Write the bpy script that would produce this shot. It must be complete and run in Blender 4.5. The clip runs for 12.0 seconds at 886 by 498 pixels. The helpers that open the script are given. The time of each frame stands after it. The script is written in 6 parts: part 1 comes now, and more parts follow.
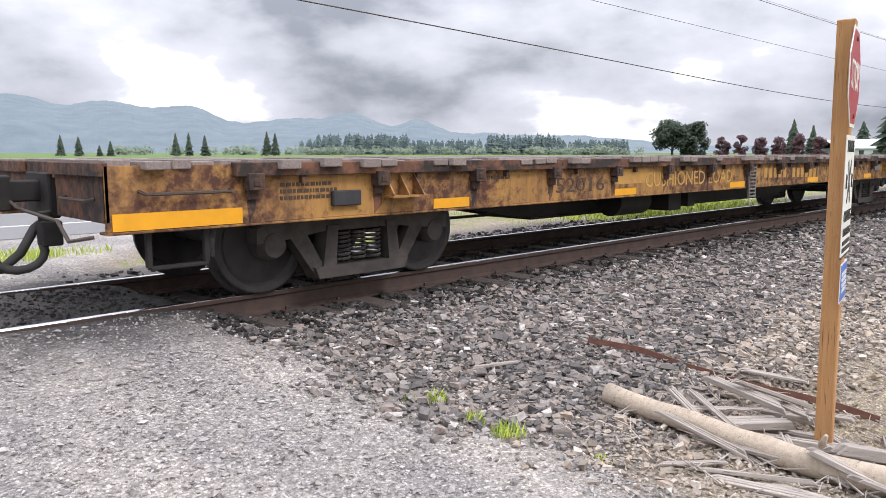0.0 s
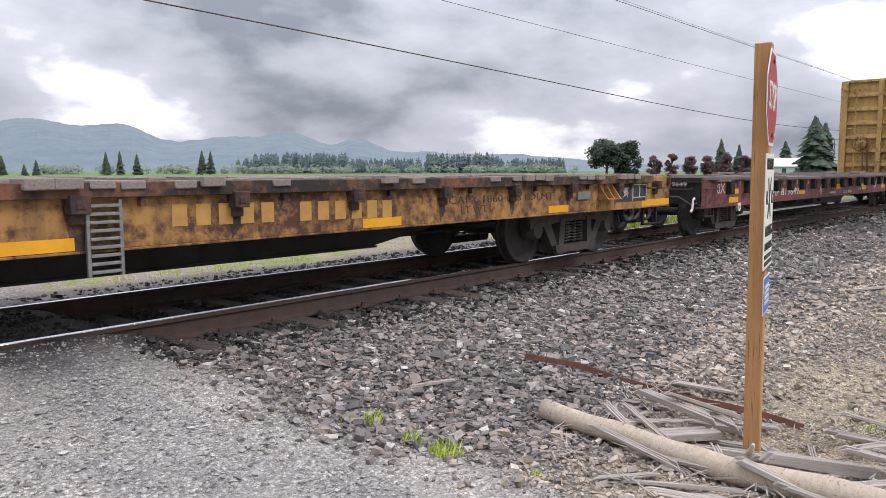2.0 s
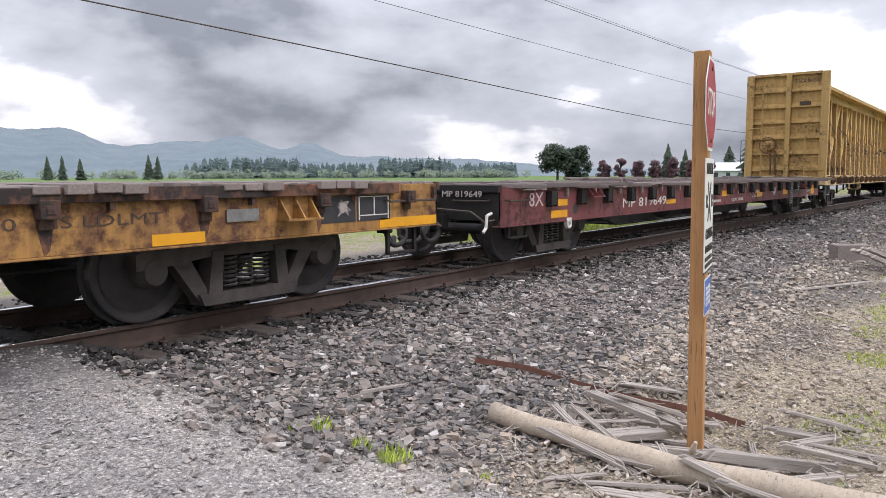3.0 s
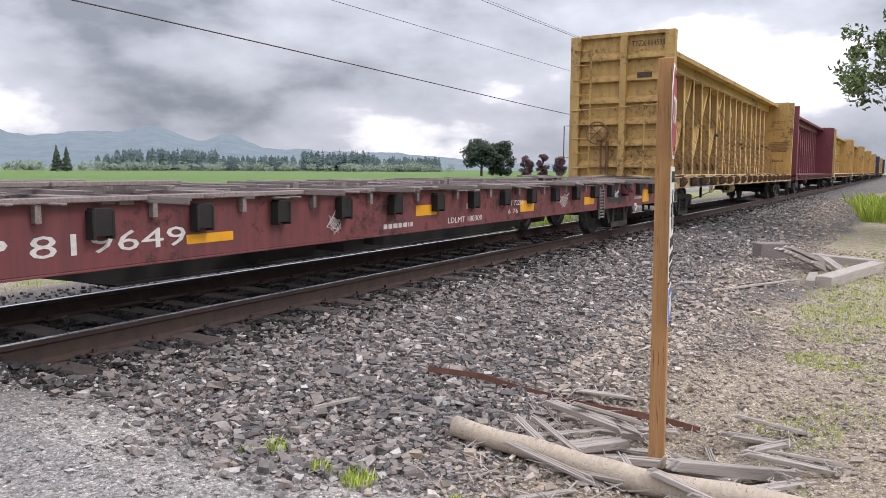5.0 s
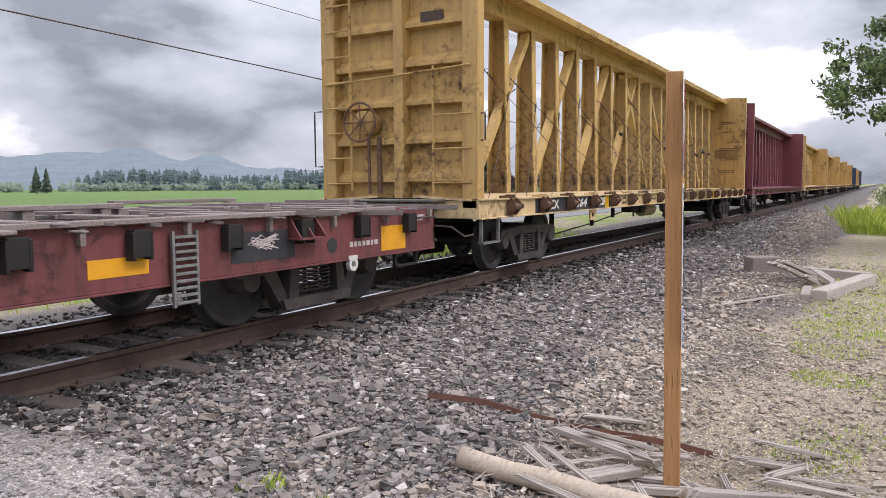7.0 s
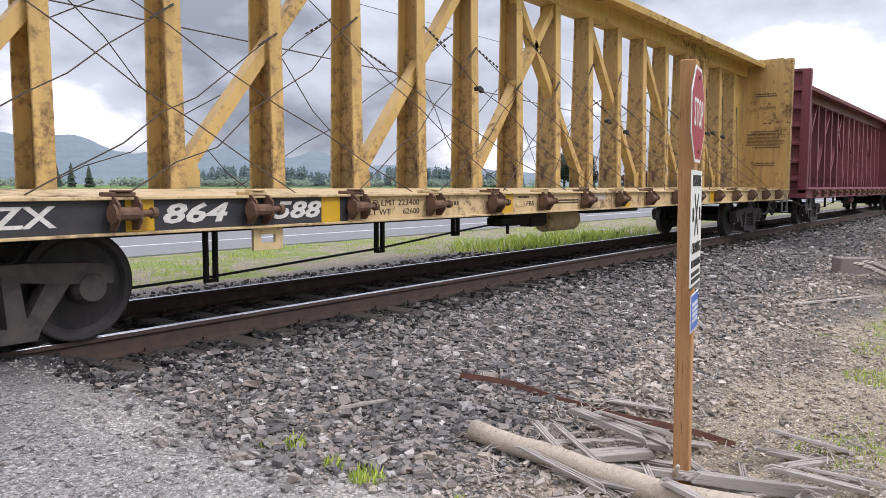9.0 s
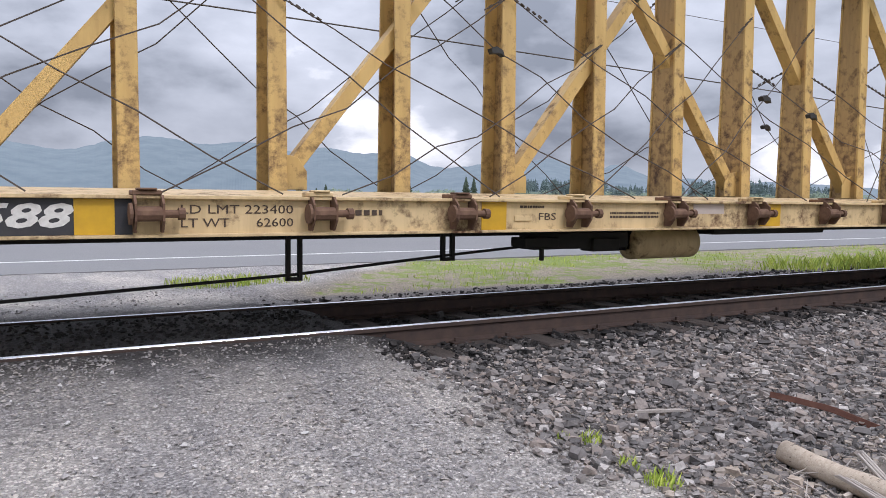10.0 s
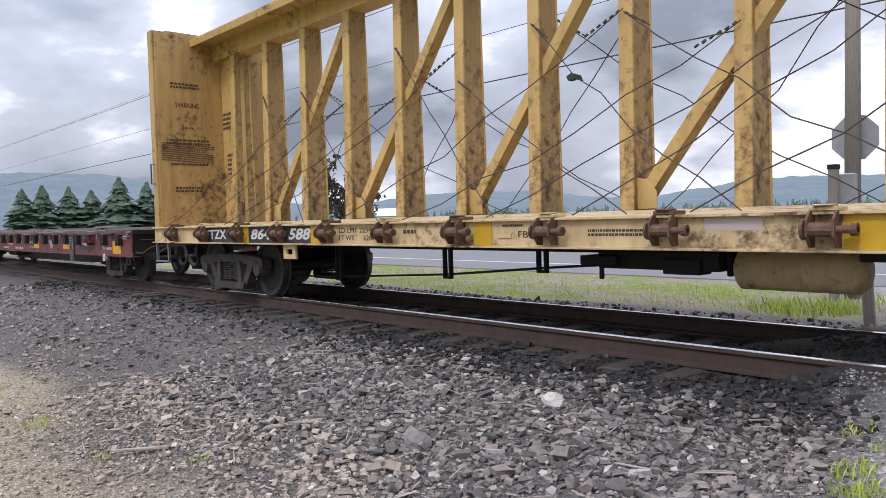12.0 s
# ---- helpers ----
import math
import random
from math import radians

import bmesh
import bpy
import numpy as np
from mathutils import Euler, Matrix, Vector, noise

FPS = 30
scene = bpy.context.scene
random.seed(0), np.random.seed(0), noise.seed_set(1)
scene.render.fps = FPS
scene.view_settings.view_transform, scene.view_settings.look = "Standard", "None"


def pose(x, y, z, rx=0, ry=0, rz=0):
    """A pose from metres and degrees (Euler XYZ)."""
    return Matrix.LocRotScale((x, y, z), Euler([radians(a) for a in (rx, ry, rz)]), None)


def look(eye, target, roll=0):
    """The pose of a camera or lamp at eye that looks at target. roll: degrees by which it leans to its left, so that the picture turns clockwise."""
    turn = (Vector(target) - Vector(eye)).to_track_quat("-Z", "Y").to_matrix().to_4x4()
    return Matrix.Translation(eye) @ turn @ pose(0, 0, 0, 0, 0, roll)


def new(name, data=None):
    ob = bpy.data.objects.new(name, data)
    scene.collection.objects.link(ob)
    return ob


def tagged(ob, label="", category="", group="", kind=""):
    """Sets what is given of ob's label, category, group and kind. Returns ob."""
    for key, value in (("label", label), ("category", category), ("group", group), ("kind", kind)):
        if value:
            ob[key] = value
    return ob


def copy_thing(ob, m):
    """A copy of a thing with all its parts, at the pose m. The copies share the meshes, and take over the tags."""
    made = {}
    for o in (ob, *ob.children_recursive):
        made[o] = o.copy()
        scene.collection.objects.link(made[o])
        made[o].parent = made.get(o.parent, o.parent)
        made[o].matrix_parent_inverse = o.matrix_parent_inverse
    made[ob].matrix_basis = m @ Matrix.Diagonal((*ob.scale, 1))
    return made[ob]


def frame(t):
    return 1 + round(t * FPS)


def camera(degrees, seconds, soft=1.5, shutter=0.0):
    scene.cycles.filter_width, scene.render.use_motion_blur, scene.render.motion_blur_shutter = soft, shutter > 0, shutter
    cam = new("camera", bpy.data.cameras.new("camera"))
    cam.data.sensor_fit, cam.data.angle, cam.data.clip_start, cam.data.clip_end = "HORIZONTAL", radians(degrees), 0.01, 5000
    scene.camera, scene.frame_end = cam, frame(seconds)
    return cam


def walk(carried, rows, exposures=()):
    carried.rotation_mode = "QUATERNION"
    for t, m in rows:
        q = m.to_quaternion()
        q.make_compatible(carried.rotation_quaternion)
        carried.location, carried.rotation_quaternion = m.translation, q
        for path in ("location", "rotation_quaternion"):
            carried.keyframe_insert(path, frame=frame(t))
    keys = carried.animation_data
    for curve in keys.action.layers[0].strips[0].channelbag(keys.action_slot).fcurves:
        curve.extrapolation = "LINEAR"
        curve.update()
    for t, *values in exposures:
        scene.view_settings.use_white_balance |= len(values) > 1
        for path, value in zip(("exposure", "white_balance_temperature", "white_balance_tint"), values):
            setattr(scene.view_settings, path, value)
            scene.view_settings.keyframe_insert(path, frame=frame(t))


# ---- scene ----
cam = camera(61.6, 12.0, 0.6)
PATH = [
    (0, (0.311, -5.493, 1.164), (1.693, -4.07, 0.907), 0.0),
    (0.5, (0.317, -5.494, 1.161), (1.723, -4.091, 0.925), 0.0),
    (1, (0.323, -5.496, 1.165), (1.753, -4.115, 0.942), -0.0),
    (1.5, (0.33, -5.497, 1.165), (1.79, -4.146, 0.951), -0.1),
    (2, (0.341, -5.505, 1.161), (1.837, -4.195, 0.953), -0.1),
    (2.5, (0.345, -5.519, 1.163), (1.882, -4.255, 0.961), -0.2),
    (3, (0.356, -5.53, 1.162), (1.933, -4.316, 0.966), -0.2),
    (3.5, (0.365, -5.539, 1.166), (1.976, -4.37, 0.971), -0.2),
    (5.5, (0.394, -5.081, 1.254), (2.11, -4.074, 1.048), 0.3),
    (6, (0.408, -4.962, 1.266), (2.142, -3.983, 1.073), 0.1),
    (6.5, (0.416, -4.979, 1.262), (2.151, -4.0, 1.085), -0.2),
    (7, (0.479, -5.067, 1.245), (2.197, -4.056, 1.078), -0.4),
    (7.5, (0.593, -5.244, 1.216), (2.281, -4.184, 1.047), -0.2),
    (9.5, (0.523, -5.619, 1.140), (1.918, -4.196, 0.976), 0.4),
    (10, (0.460, -5.632, 1.097), (1.434, -3.890, 0.956), 0.7),
    (10.2, (0.398, -5.601, 1.090), (1.129, -3.744, 0.959), 0.5),
    (10.5, (0.282, -5.564, 1.093), (0.565, -3.588, 0.972), 0.4),
    (10.8, (0.215, -5.562, 1.115), (-0.017, -3.579, 1.005), 0.0),
    (11, (0.190, -5.564, 1.114), (-0.373, -3.647, 1.016), -0.3),
    (11.2, (0.160, -5.584, 1.111), (-0.676, -3.769, 1.028), -0.6),
    (11.5, (0.115, -5.606, 1.112), (-1.032, -3.969, 1.036), -1.0),
    (12, (0.032, -5.656, 1.106), (-1.448, -4.312, 1.023), -1.6),
]
EXPOSURES = [(0.0, 0.40, 6500, 14), (0.5, 0.26, 6480, 14), (1.4, 0.10, 6420, 14), (5.3, 0.10, 6420, 15), (7.7, 0.16, 6400, 16), (9.5, 0.10, 6180, 15), (10.1, -0.02, 6120, 15), (10.7, -0.18, 6080, 14), (11.2, -0.10, 6080, 14), (12.0, -0.06, 6080, 15)]
walk(cam, [(t, look(e, g, r)) for t, e, g, r in PATH], EXPOSURES)

# ---- world and sun ----
world = bpy.data.worlds.new("overcast_sky")
scene.world = world
world.use_nodes = True
wt = world.node_tree
wt.nodes.clear()


def wnode(kind, **inputs):
    n = wt.nodes.new(kind)
    for k, v in inputs.items():
        n.inputs[int(k[1:])].default_value = v
    return n


def wmath(op, a, b):
    n = wt.nodes.new("ShaderNodeMath")
    n.operation = op
    for k, v in ((0, a), (1, b)):
        if isinstance(v, (int, float)):
            n.inputs[k].default_value = v
        else:
            wt.links.new(v, n.inputs[k])
    return n.outputs[0]


tc = wt.nodes.new("ShaderNodeTexCoord")
sep = wt.nodes.new("ShaderNodeSeparateXYZ")
wt.links.new(tc.outputs["Generated"], sep.inputs[0])
up = wmath("MAXIMUM", sep.outputs[2], 0.0)
comb = wt.nodes.new("ShaderNodeCombineXYZ")
wt.links.new(sep.outputs[0], comb.inputs[0])
wt.links.new(sep.outputs[1], comb.inputs[1])
wt.links.new(wmath("MULTIPLY", sep.outputs[2], 2.1), comb.inputs[2])
big = wt.nodes.new("ShaderNodeTexNoise")
big.inputs["Scale"].default_value = 2.6
big.inputs["Detail"].default_value = 9.0
big.inputs["Roughness"].default_value = 0.5
big.inputs["Distortion"].default_value = 0.0
puff = wt.nodes.new("ShaderNodeTexNoise")
puff.inputs["Scale"].default_value = 7.5
puff.inputs["Detail"].default_value = 7.0
puff.inputs["Roughness"].default_value = 0.55
wt.links.new(comb.outputs[0], puff.inputs["Vector"])
wt.links.new(comb.outputs[0], big.inputs["Vector"])
billow = wmath("ADD", big.outputs["Fac"], wmath("MULTIPLY", wmath("SUBTRACT", puff.outputs["Fac"], 0.5), 0.2))
ramp = wt.nodes.new("ShaderNodeValToRGB")
els = ramp.color_ramp.elements
els[0].position, els[0].color = 0.37, (0.26, 0.285, 0.33, 1)
els[1].position, els[1].color = 0.61, (1.10, 1.10, 1.12, 1)
e = els.new(0.45)
e.color = (0.46, 0.49, 0.545, 1)
e = els.new(0.55)
e.color = (0.62, 0.65, 0.71, 1)
wt.links.new(billow, ramp.inputs[0])
# an overcast dome is brighter towards the zenith
lift = wmath("ADD", wmath("MULTIPLY", up, 2.0), 0.86)
scale = wt.nodes.new("ShaderNodeVectorMath")
scale.operation = "SCALE"
wt.links.new(ramp.outputs[0], scale.inputs[0])
wt.links.new(lift, scale.inputs["Scale"])
sky = wt.nodes.new("ShaderNodeTexSky")
sky.sky_type = "NISHITA"
sky.sun_disc = False
sky.sun_elevation = radians(48)
sky.sun_rotation = radians(164)
dim = wt.nodes.new("ShaderNodeVectorMath")
dim.operation = "SCALE"
dim.inputs["Scale"].default_value = 0.1
wt.links.new(sky.outputs[0], dim.inputs[0])
gap = wt.nodes.new("ShaderNodeTexNoise")
gap.inputs["Scale"].default_value = 1.3
gap.inputs["Detail"].default_value = 6.0
wt.links.new(comb.outputs[0], gap.inputs["Vector"])
cover = wt.nodes.new("ShaderNodeMapRange")
cover.inputs[1].default_value, cover.inputs[2].default_value = 0.30, 0.40
cover.inputs[3].default_value, cover.inputs[4].default_value = 0.35, 1.0
wt.links.new(gap.outputs["Fac"], cover.inputs[0])
mixw = wt.nodes.new("ShaderNodeMix")
mixw.data_type = "RGBA"
wt.links.new(cover.outputs[0], mixw.inputs[0])
wt.links.new(dim.outputs[0], mixw.inputs[6])
wt.links.new(scale.outputs[0], mixw.inputs[7])
bg = wt.nodes.new("ShaderNodeBackground")
bg.inputs[1].default_value = 1.0
wt.links.new(mixw.outputs[2], bg.inputs[0])
wout = wt.nodes.new("ShaderNodeOutputWorld")
wt.links.new(bg.outputs[0], wout.inputs[0])

sun = new("sun", bpy.data.lights.new("sun", "SUN"))
sun.data.energy, sun.data.angle, sun.data.color = 1.5, radians(14), (1.0, 0.97, 0.95)
sun.matrix_world = look((14, -50, 58), (0, 0, 0))

# ---- materials ----


class Mat:
    """A node material under construction."""

    def __init__(self, name, rough=0.8, metal=0.0):
        self.m = bpy.data.materials.new(name)
        self.m.use_nodes = True
        self.t = self.m.node_tree
        self.b = self.t.nodes["Principled BSDF"]
        self.b.inputs["Roughness"].default_value = rough
        self.b.inputs["Metallic"].default_value = metal
        self.tc = self.t.nodes.new("ShaderNodeTexCoord")
        self.vec = self.tc.outputs["Object"]

    def noise(self, scale, detail=6.0, stretch=None, rough=0.6, offset=0.0):
        n = self.t.nodes.new("ShaderNodeTexNoise")
        n.inputs["Scale"].default_value, n.inputs["Detail"].default_value = scale, detail
        n.inputs["Roughness"].default_value = rough
        mp = self.t.nodes.new("ShaderNodeMapping")
        if stretch:
            mp.inputs["Scale"].default_value = stretch
        mp.inputs["Location"].default_value = (offset, offset * 0.7, offset * 1.3)
        self.t.links.new(self.vec, mp.inputs["Vector"])
        self.t.links.new(mp.outputs[0], n.inputs["Vector"])
        return n.outputs["Fac"]

    def ramp(self, fac, stops):
        r = self.t.nodes.new("ShaderNodeValToRGB")
        el = r.color_ramp.elements
        while len(el) < len(stops):
            el.new(0.5)
        for q, (p, c) in zip(el, stops):
            q.position = p
            q.color = (*c, 1) if isinstance(c, tuple) else (c, c, c, 1)
        self.t.links.new(fac, r.inputs[0])
        return r.outputs[0]

    def mix(self, fac, a, b, mode="MIX"):
        n = self.t.nodes.new("ShaderNodeMix")
        n.data_type, n.blend_type = "RGBA", mode
        for k, v in ((0, fac), (6, a), (7, b)):
            if isinstance(v, tuple):
                n.inputs[k].default_value = (*v, 1)
            elif isinstance(v, (int, float)):
                n.inputs[k].default_value = v
            else:
                self.t.links.new(v, n.inputs[k])
        return n.outputs[2]

    def math(self, op, a, b):
        n = self.t.nodes.new("ShaderNodeMath")
        n.operation = op
        for k, v in ((0, a), (1, b)):
            if isinstance(v, (int, float)):
                n.inputs[k].default_value = v
            else:
                self.t.links.new(v, n.inputs[k])
        return n.outputs[0]

    def color(self, c):
        self.t.links.new(c, self.b.inputs["Base Color"])

    def roughness(self, c):
        self.t.links.new(c, self.b.inputs["Roughness"])

    def bump(self, fac, strength=0.3, distance=0.01):
        n = self.t.nodes.new("ShaderNodeBump")
        n.inputs["Strength"].default_value, n.inputs["Distance"].default_value = strength, distance
        self.t.links.new(fac, n.inputs["Height"])
        self.t.links.new(n.outputs[0], self.b.inputs["Normal"])

    def random(self):
        return self.t.nodes.new("ShaderNodeObjectInfo").outputs["Random"]

    def island(self):
        return self.t.nodes.new("ShaderNodeNewGeometry").outputs["Random Per Island"]


def paint(name, a, b, rust=(0.16, 0.065, 0.03), worn=0.5, grime=(0.06, 0.045, 0.04), rough=0.62, dirt=0.5):
    """Old railway paint: two tones, rust that breaks through, dirty streaks that run down."""
    k = Mat(name, rough)
    base = k.mix(k.noise(1.1, 5), a, b)
    streak = k.ramp(k.noise(2.2, 6, (3.2, 3.2, 0.35), 0.65), [(0.42, 0.0), (0.75, 1.0)])
    base = k.mix(k.math("MULTIPLY", streak, dirt), base, grime)
    fine = k.noise(9.0, 8, None, 0.7, 3.0)
    wide = k.noise(0.9, 4, None, 0.6, 9.0)
    spots = k.ramp(k.math("ADD", k.math("MULTIPLY", fine, 0.6), k.math("MULTIPLY", wide, 0.5)), [(1.02 - worn, 0.0), (1.15 - worn, 1.0)])
    base = k.mix(spots, base, k.mix(k.noise(14, 4), rust, tuple(c * 0.45 for c in rust)))
    k.color(base)
    k.roughness(k.ramp(spots, [(0.0, rough), (1.0, 0.9)]))
    k.bump(k.math("ADD", k.noise(3.0, 5), k.math("MULTIPLY", spots, -0.4)), 0.25, 0.012)
    return k.m


def plain(name, a, b, rough=0.8, metal=0.0, scale=8.0, bump=0.25, stretch=None, spread=0.0):
    k = Mat(name, rough, metal)
    c = k.mix(k.ramp(k.noise(scale, 7, stretch, 0.65), [(0.3, 0.0), (0.7, 1.0)]), a, b)
    if spread:
        c = k.mix(k.math("MULTIPLY", k.random(), spread), c, tuple(0.35 * x for x in a))
    k.color(c)
    k.bump(k.noise(scale * 2.2, 7, stretch, 0.7), bump, 0.01)
    return k.m


YELLOW_CAR = paint("weathered_yellow_paint", (0.46, 0.25, 0.06), (0.30, 0.14, 0.045), (0.11, 0.045, 0.03), 0.52, (0.085, 0.04, 0.027), 0.6, 0.85)
RUSTY_EDGE = paint("rusted_edge_paint", (0.24, 0.09, 0.038), (0.10, 0.05, 0.036), (0.04, 0.03, 0.028), 0.555, (0.05, 0.035, 0.03), 0.75, 0.6)
MAROON = paint("faded_maroon_paint", (0.20, 0.05, 0.052), (0.15, 0.042, 0.045), (0.05, 0.025, 0.02), 0.45, (0.025, 0.018, 0.018), 0.6, 0.6)
MAROON_CAR = paint("maroon_paint", (0.20, 0.045, 0.06), (0.16, 0.038, 0.05), (0.06, 0.025, 0.02), 0.42, (0.05, 0.015, 0.02), 0.55, 0.4)
# Beam paint for post webs: their shade painted in as darker ochre, plus rust.
SHADED_RUST_WEB = paint("rust_stained_web_paint", (0.50, 0.32, 0.115), (0.38, 0.235, 0.09), (0.12, 0.066, 0.04), 0.475, (0.17, 0.10, 0.05), 0.6, 0.65)
BEAM_YELLOW = paint("ochre_beam_paint", (0.62, 0.41, 0.145), (0.54, 0.35, 0.12), (0.16, 0.09, 0.05), 0.45, (0.28, 0.16, 0.05), 0.55, 0.45)
SILL_YELLOW = paint("pale_sill_paint", (0.66, 0.50, 0.28), (0.58, 0.42, 0.21), (0.13, 0.06, 0.03), 0.45, (0.24, 0.14, 0.07), 0.55, 0.5)
BULKHEAD = paint("stained_bulkhead_paint", (0.56, 0.36, 0.12), (0.45, 0.28, 0.10), (0.14, 0.08, 0.045), 0.455, (0.20, 0.115, 0.055), 0.6, 0.65)
BLUE_CAR = paint("dark_blue_paint", (0.03, 0.05, 0.11), (0.03, 0.045, 0.09), worn=0.4)
WINCH = plain("rusty_winch_steel", (0.10, 0.05, 0.032), (0.20, 0.115, 0.07), 0.8, 0.2, 14)
TRUCK = plain("grimy_cast_steel", (0.085, 0.07, 0.064), (0.035, 0.03, 0.029), 0.85, 0.1, 6)
WHEEL = plain("oily_wheel_steel", (0.022, 0.02, 0.021), (0.05, 0.043, 0.042), 0.65, 0.2, 5)
TREAD = plain("worn_tread_steel", (0.16, 0.15, 0.145), (0.08, 0.07, 0.065), 0.4, 0.8, 20)
UNDER = plain("black_underframe_steel", (0.010, 0.009, 0.009), (0.024, 0.02, 0.018), 0.8, 0.1, 5)
SPRING = plain("dusty_spring_steel", (0.10, 0.088, 0.084), (0.035, 0.031, 0.03), 0.75, 0.3, 20)
RUBBER = plain("black_rubber", (0.018, 0.017, 0.017), (0.04, 0.037, 0.035), 0.7)
WHITE = plain("white_stencil_paint", (0.70, 0.68, 0.64), (0.52, 0.49, 0.46), 0.7, 0, 25)
DULL = plain("worn_yellow_stencil", (0.50, 0.28, 0.07), (0.37, 0.19, 0.055), 0.7, 0, 9)
FADED = plain("faded_yellow_stencil", (0.60, 0.37, 0.085), (0.36, 0.19, 0.055), 0.7, 0, 7)
BLACKINK = plain("black_stencil_paint", (0.04, 0.028, 0.024), (0.09, 0.055, 0.033), 0.75, 0, 18)
PANEL = plain("black_panel_paint", (0.018, 0.019, 0.026), (0.04, 0.037, 0.04), 0.6, 0, 6)
REFLECT = plain("yellow_reflective_tape", (0.78, 0.36, 0.012), (0.66, 0.30, 0.012), 0.4, 0, 6, 0.05)
REFLECT2 = plain("dull_yellow_tape", (0.62, 0.36, 0.01), (0.48, 0.27, 0.012), 0.5, 0, 6, 0.05)
CABLE = plain("rusty_wire_rope", (0.05, 0.04, 0.035), (0.10, 0.075, 0.06), 0.7, 0.3, 60)
GALV = plain("galvanised_steel", (0.30, 0.30, 0.30), (0.18, 0.17, 0.165), 0.5, 0.6, 14)
CHALK = plain("white_chalk", (0.60, 0.55, 0.53), (0.42, 0.34, 0.33), 0.9, 0, 40)


def wood(name, a, b, stretch, spread=0.5, bump=0.6):
    k = Mat(name, 0.9)
    grain = k.noise(7.0, 8, stretch, 0.75)
    c = k.mix(k.ramp(grain, [(0.3, 0.0), (0.72, 1.0)]), a, b)
    crack = k.ramp(k.noise(16.0, 6, stretch, 0.6, 5.0), [(0.60, 0.0), (0.68, 1.0)])
    c = k.mix(k.math("MULTIPLY", crack, 0.75), c, tuple(0.25 * x for x in a))
    c = k.mix(k.math("MULTIPLY", k.random(), spread), c, tuple(0.45 * x for x in b))
    k.color(c)
    k.bump(k.math("SUBTRACT", grain, crack), bump, 0.01)
    return k.m


DECKWOOD = wood("rotten_deck_planks", (0.16, 0.125, 0.115), (0.36, 0.30, 0.28), (6, 0.5, 6))
TIEWOOD = wood("creosoted_tie_wood", (0.04, 0.031, 0.027), (0.125, 0.10, 0.086), (6, 0.4, 6), 0.6)
GREYWOOD = wood("bleached_driftwood", (0.30, 0.26, 0.225), (0.56, 0.50, 0.45), (0.45, 7, 7), 0.55)
LOGWOOD = wood("bleached_log", (0.36, 0.285, 0.215), (0.54, 0.46, 0.37), (0.35, 6, 6), 0.0, 0.5)
POSTWOOD = wood("treated_post_wood", (0.36, 0.175, 0.065), (0.50, 0.28, 0.125), (8, 8, 0.35), 0.0, 0.3)
POLEWOOD = wood("grey_pole_wood", (0.20, 0.175, 0.15), (0.32, 0.285, 0.25), (8, 8, 0.3), 0.2)
STRAP = plain("rusted_strap_iron", (0.10, 0.042, 0.03), (0.17, 0.08, 0.055), 0.9, 0.2, 12)
RAILSIDE = plain("rusted_rail_steel", (0.09, 0.057, 0.043), (0.05, 0.035, 0.031), 0.9, 0.1, 6)
RAILTOP = plain("polished_rail_head", (0.92, 0.92, 0.93), (0.86, 0.86, 0.88), 0.14, 1.0, 30, 0.05, (0.1, 8, 8))


def stones(name, dark, mid, light, brown):
    k = Mat(name, 0.9)
    c = k.ramp(k.island(), [(0.0, dark), (0.4, mid), (0.7, brown), (0.86, mid), (1.0, light)])
    c = k.mix(k.ramp(k.noise(40, 4), [(0.35, 0.0), (0.75, 0.5)]), c, tuple(0.65 * x for x in dark))
    k.color(c)
    k.bump(k.noise(70, 5), 0.4, 0.004)
    return k.m


BALLAST = stones("crushed_basalt", (0.085, 0.078, 0.076), (0.215, 0.196, 0.184), (0.62, 0.57, 0.53), (0.33, 0.27, 0.23))
CHIP = stones("tan_stone_chips", (0.20, 0.17, 0.14), (0.39, 0.335, 0.28), (0.70, 0.62, 0.54), (0.45, 0.36, 0.28))
# Oil stain and the shade under the train, both put into the stone colour.
OILY_SHADED = stones("oil_stained_basalt", (0.014, 0.0125, 0.0125), (0.04, 0.036, 0.034), (0.13, 0.12, 0.112), (0.05, 0.042, 0.038))
PEBBLE = stones("grey_pebbles", (0.17, 0.16, 0.16), (0.37, 0.345, 0.33), (0.64, 0.61, 0.585), (0.43, 0.385, 0.34))


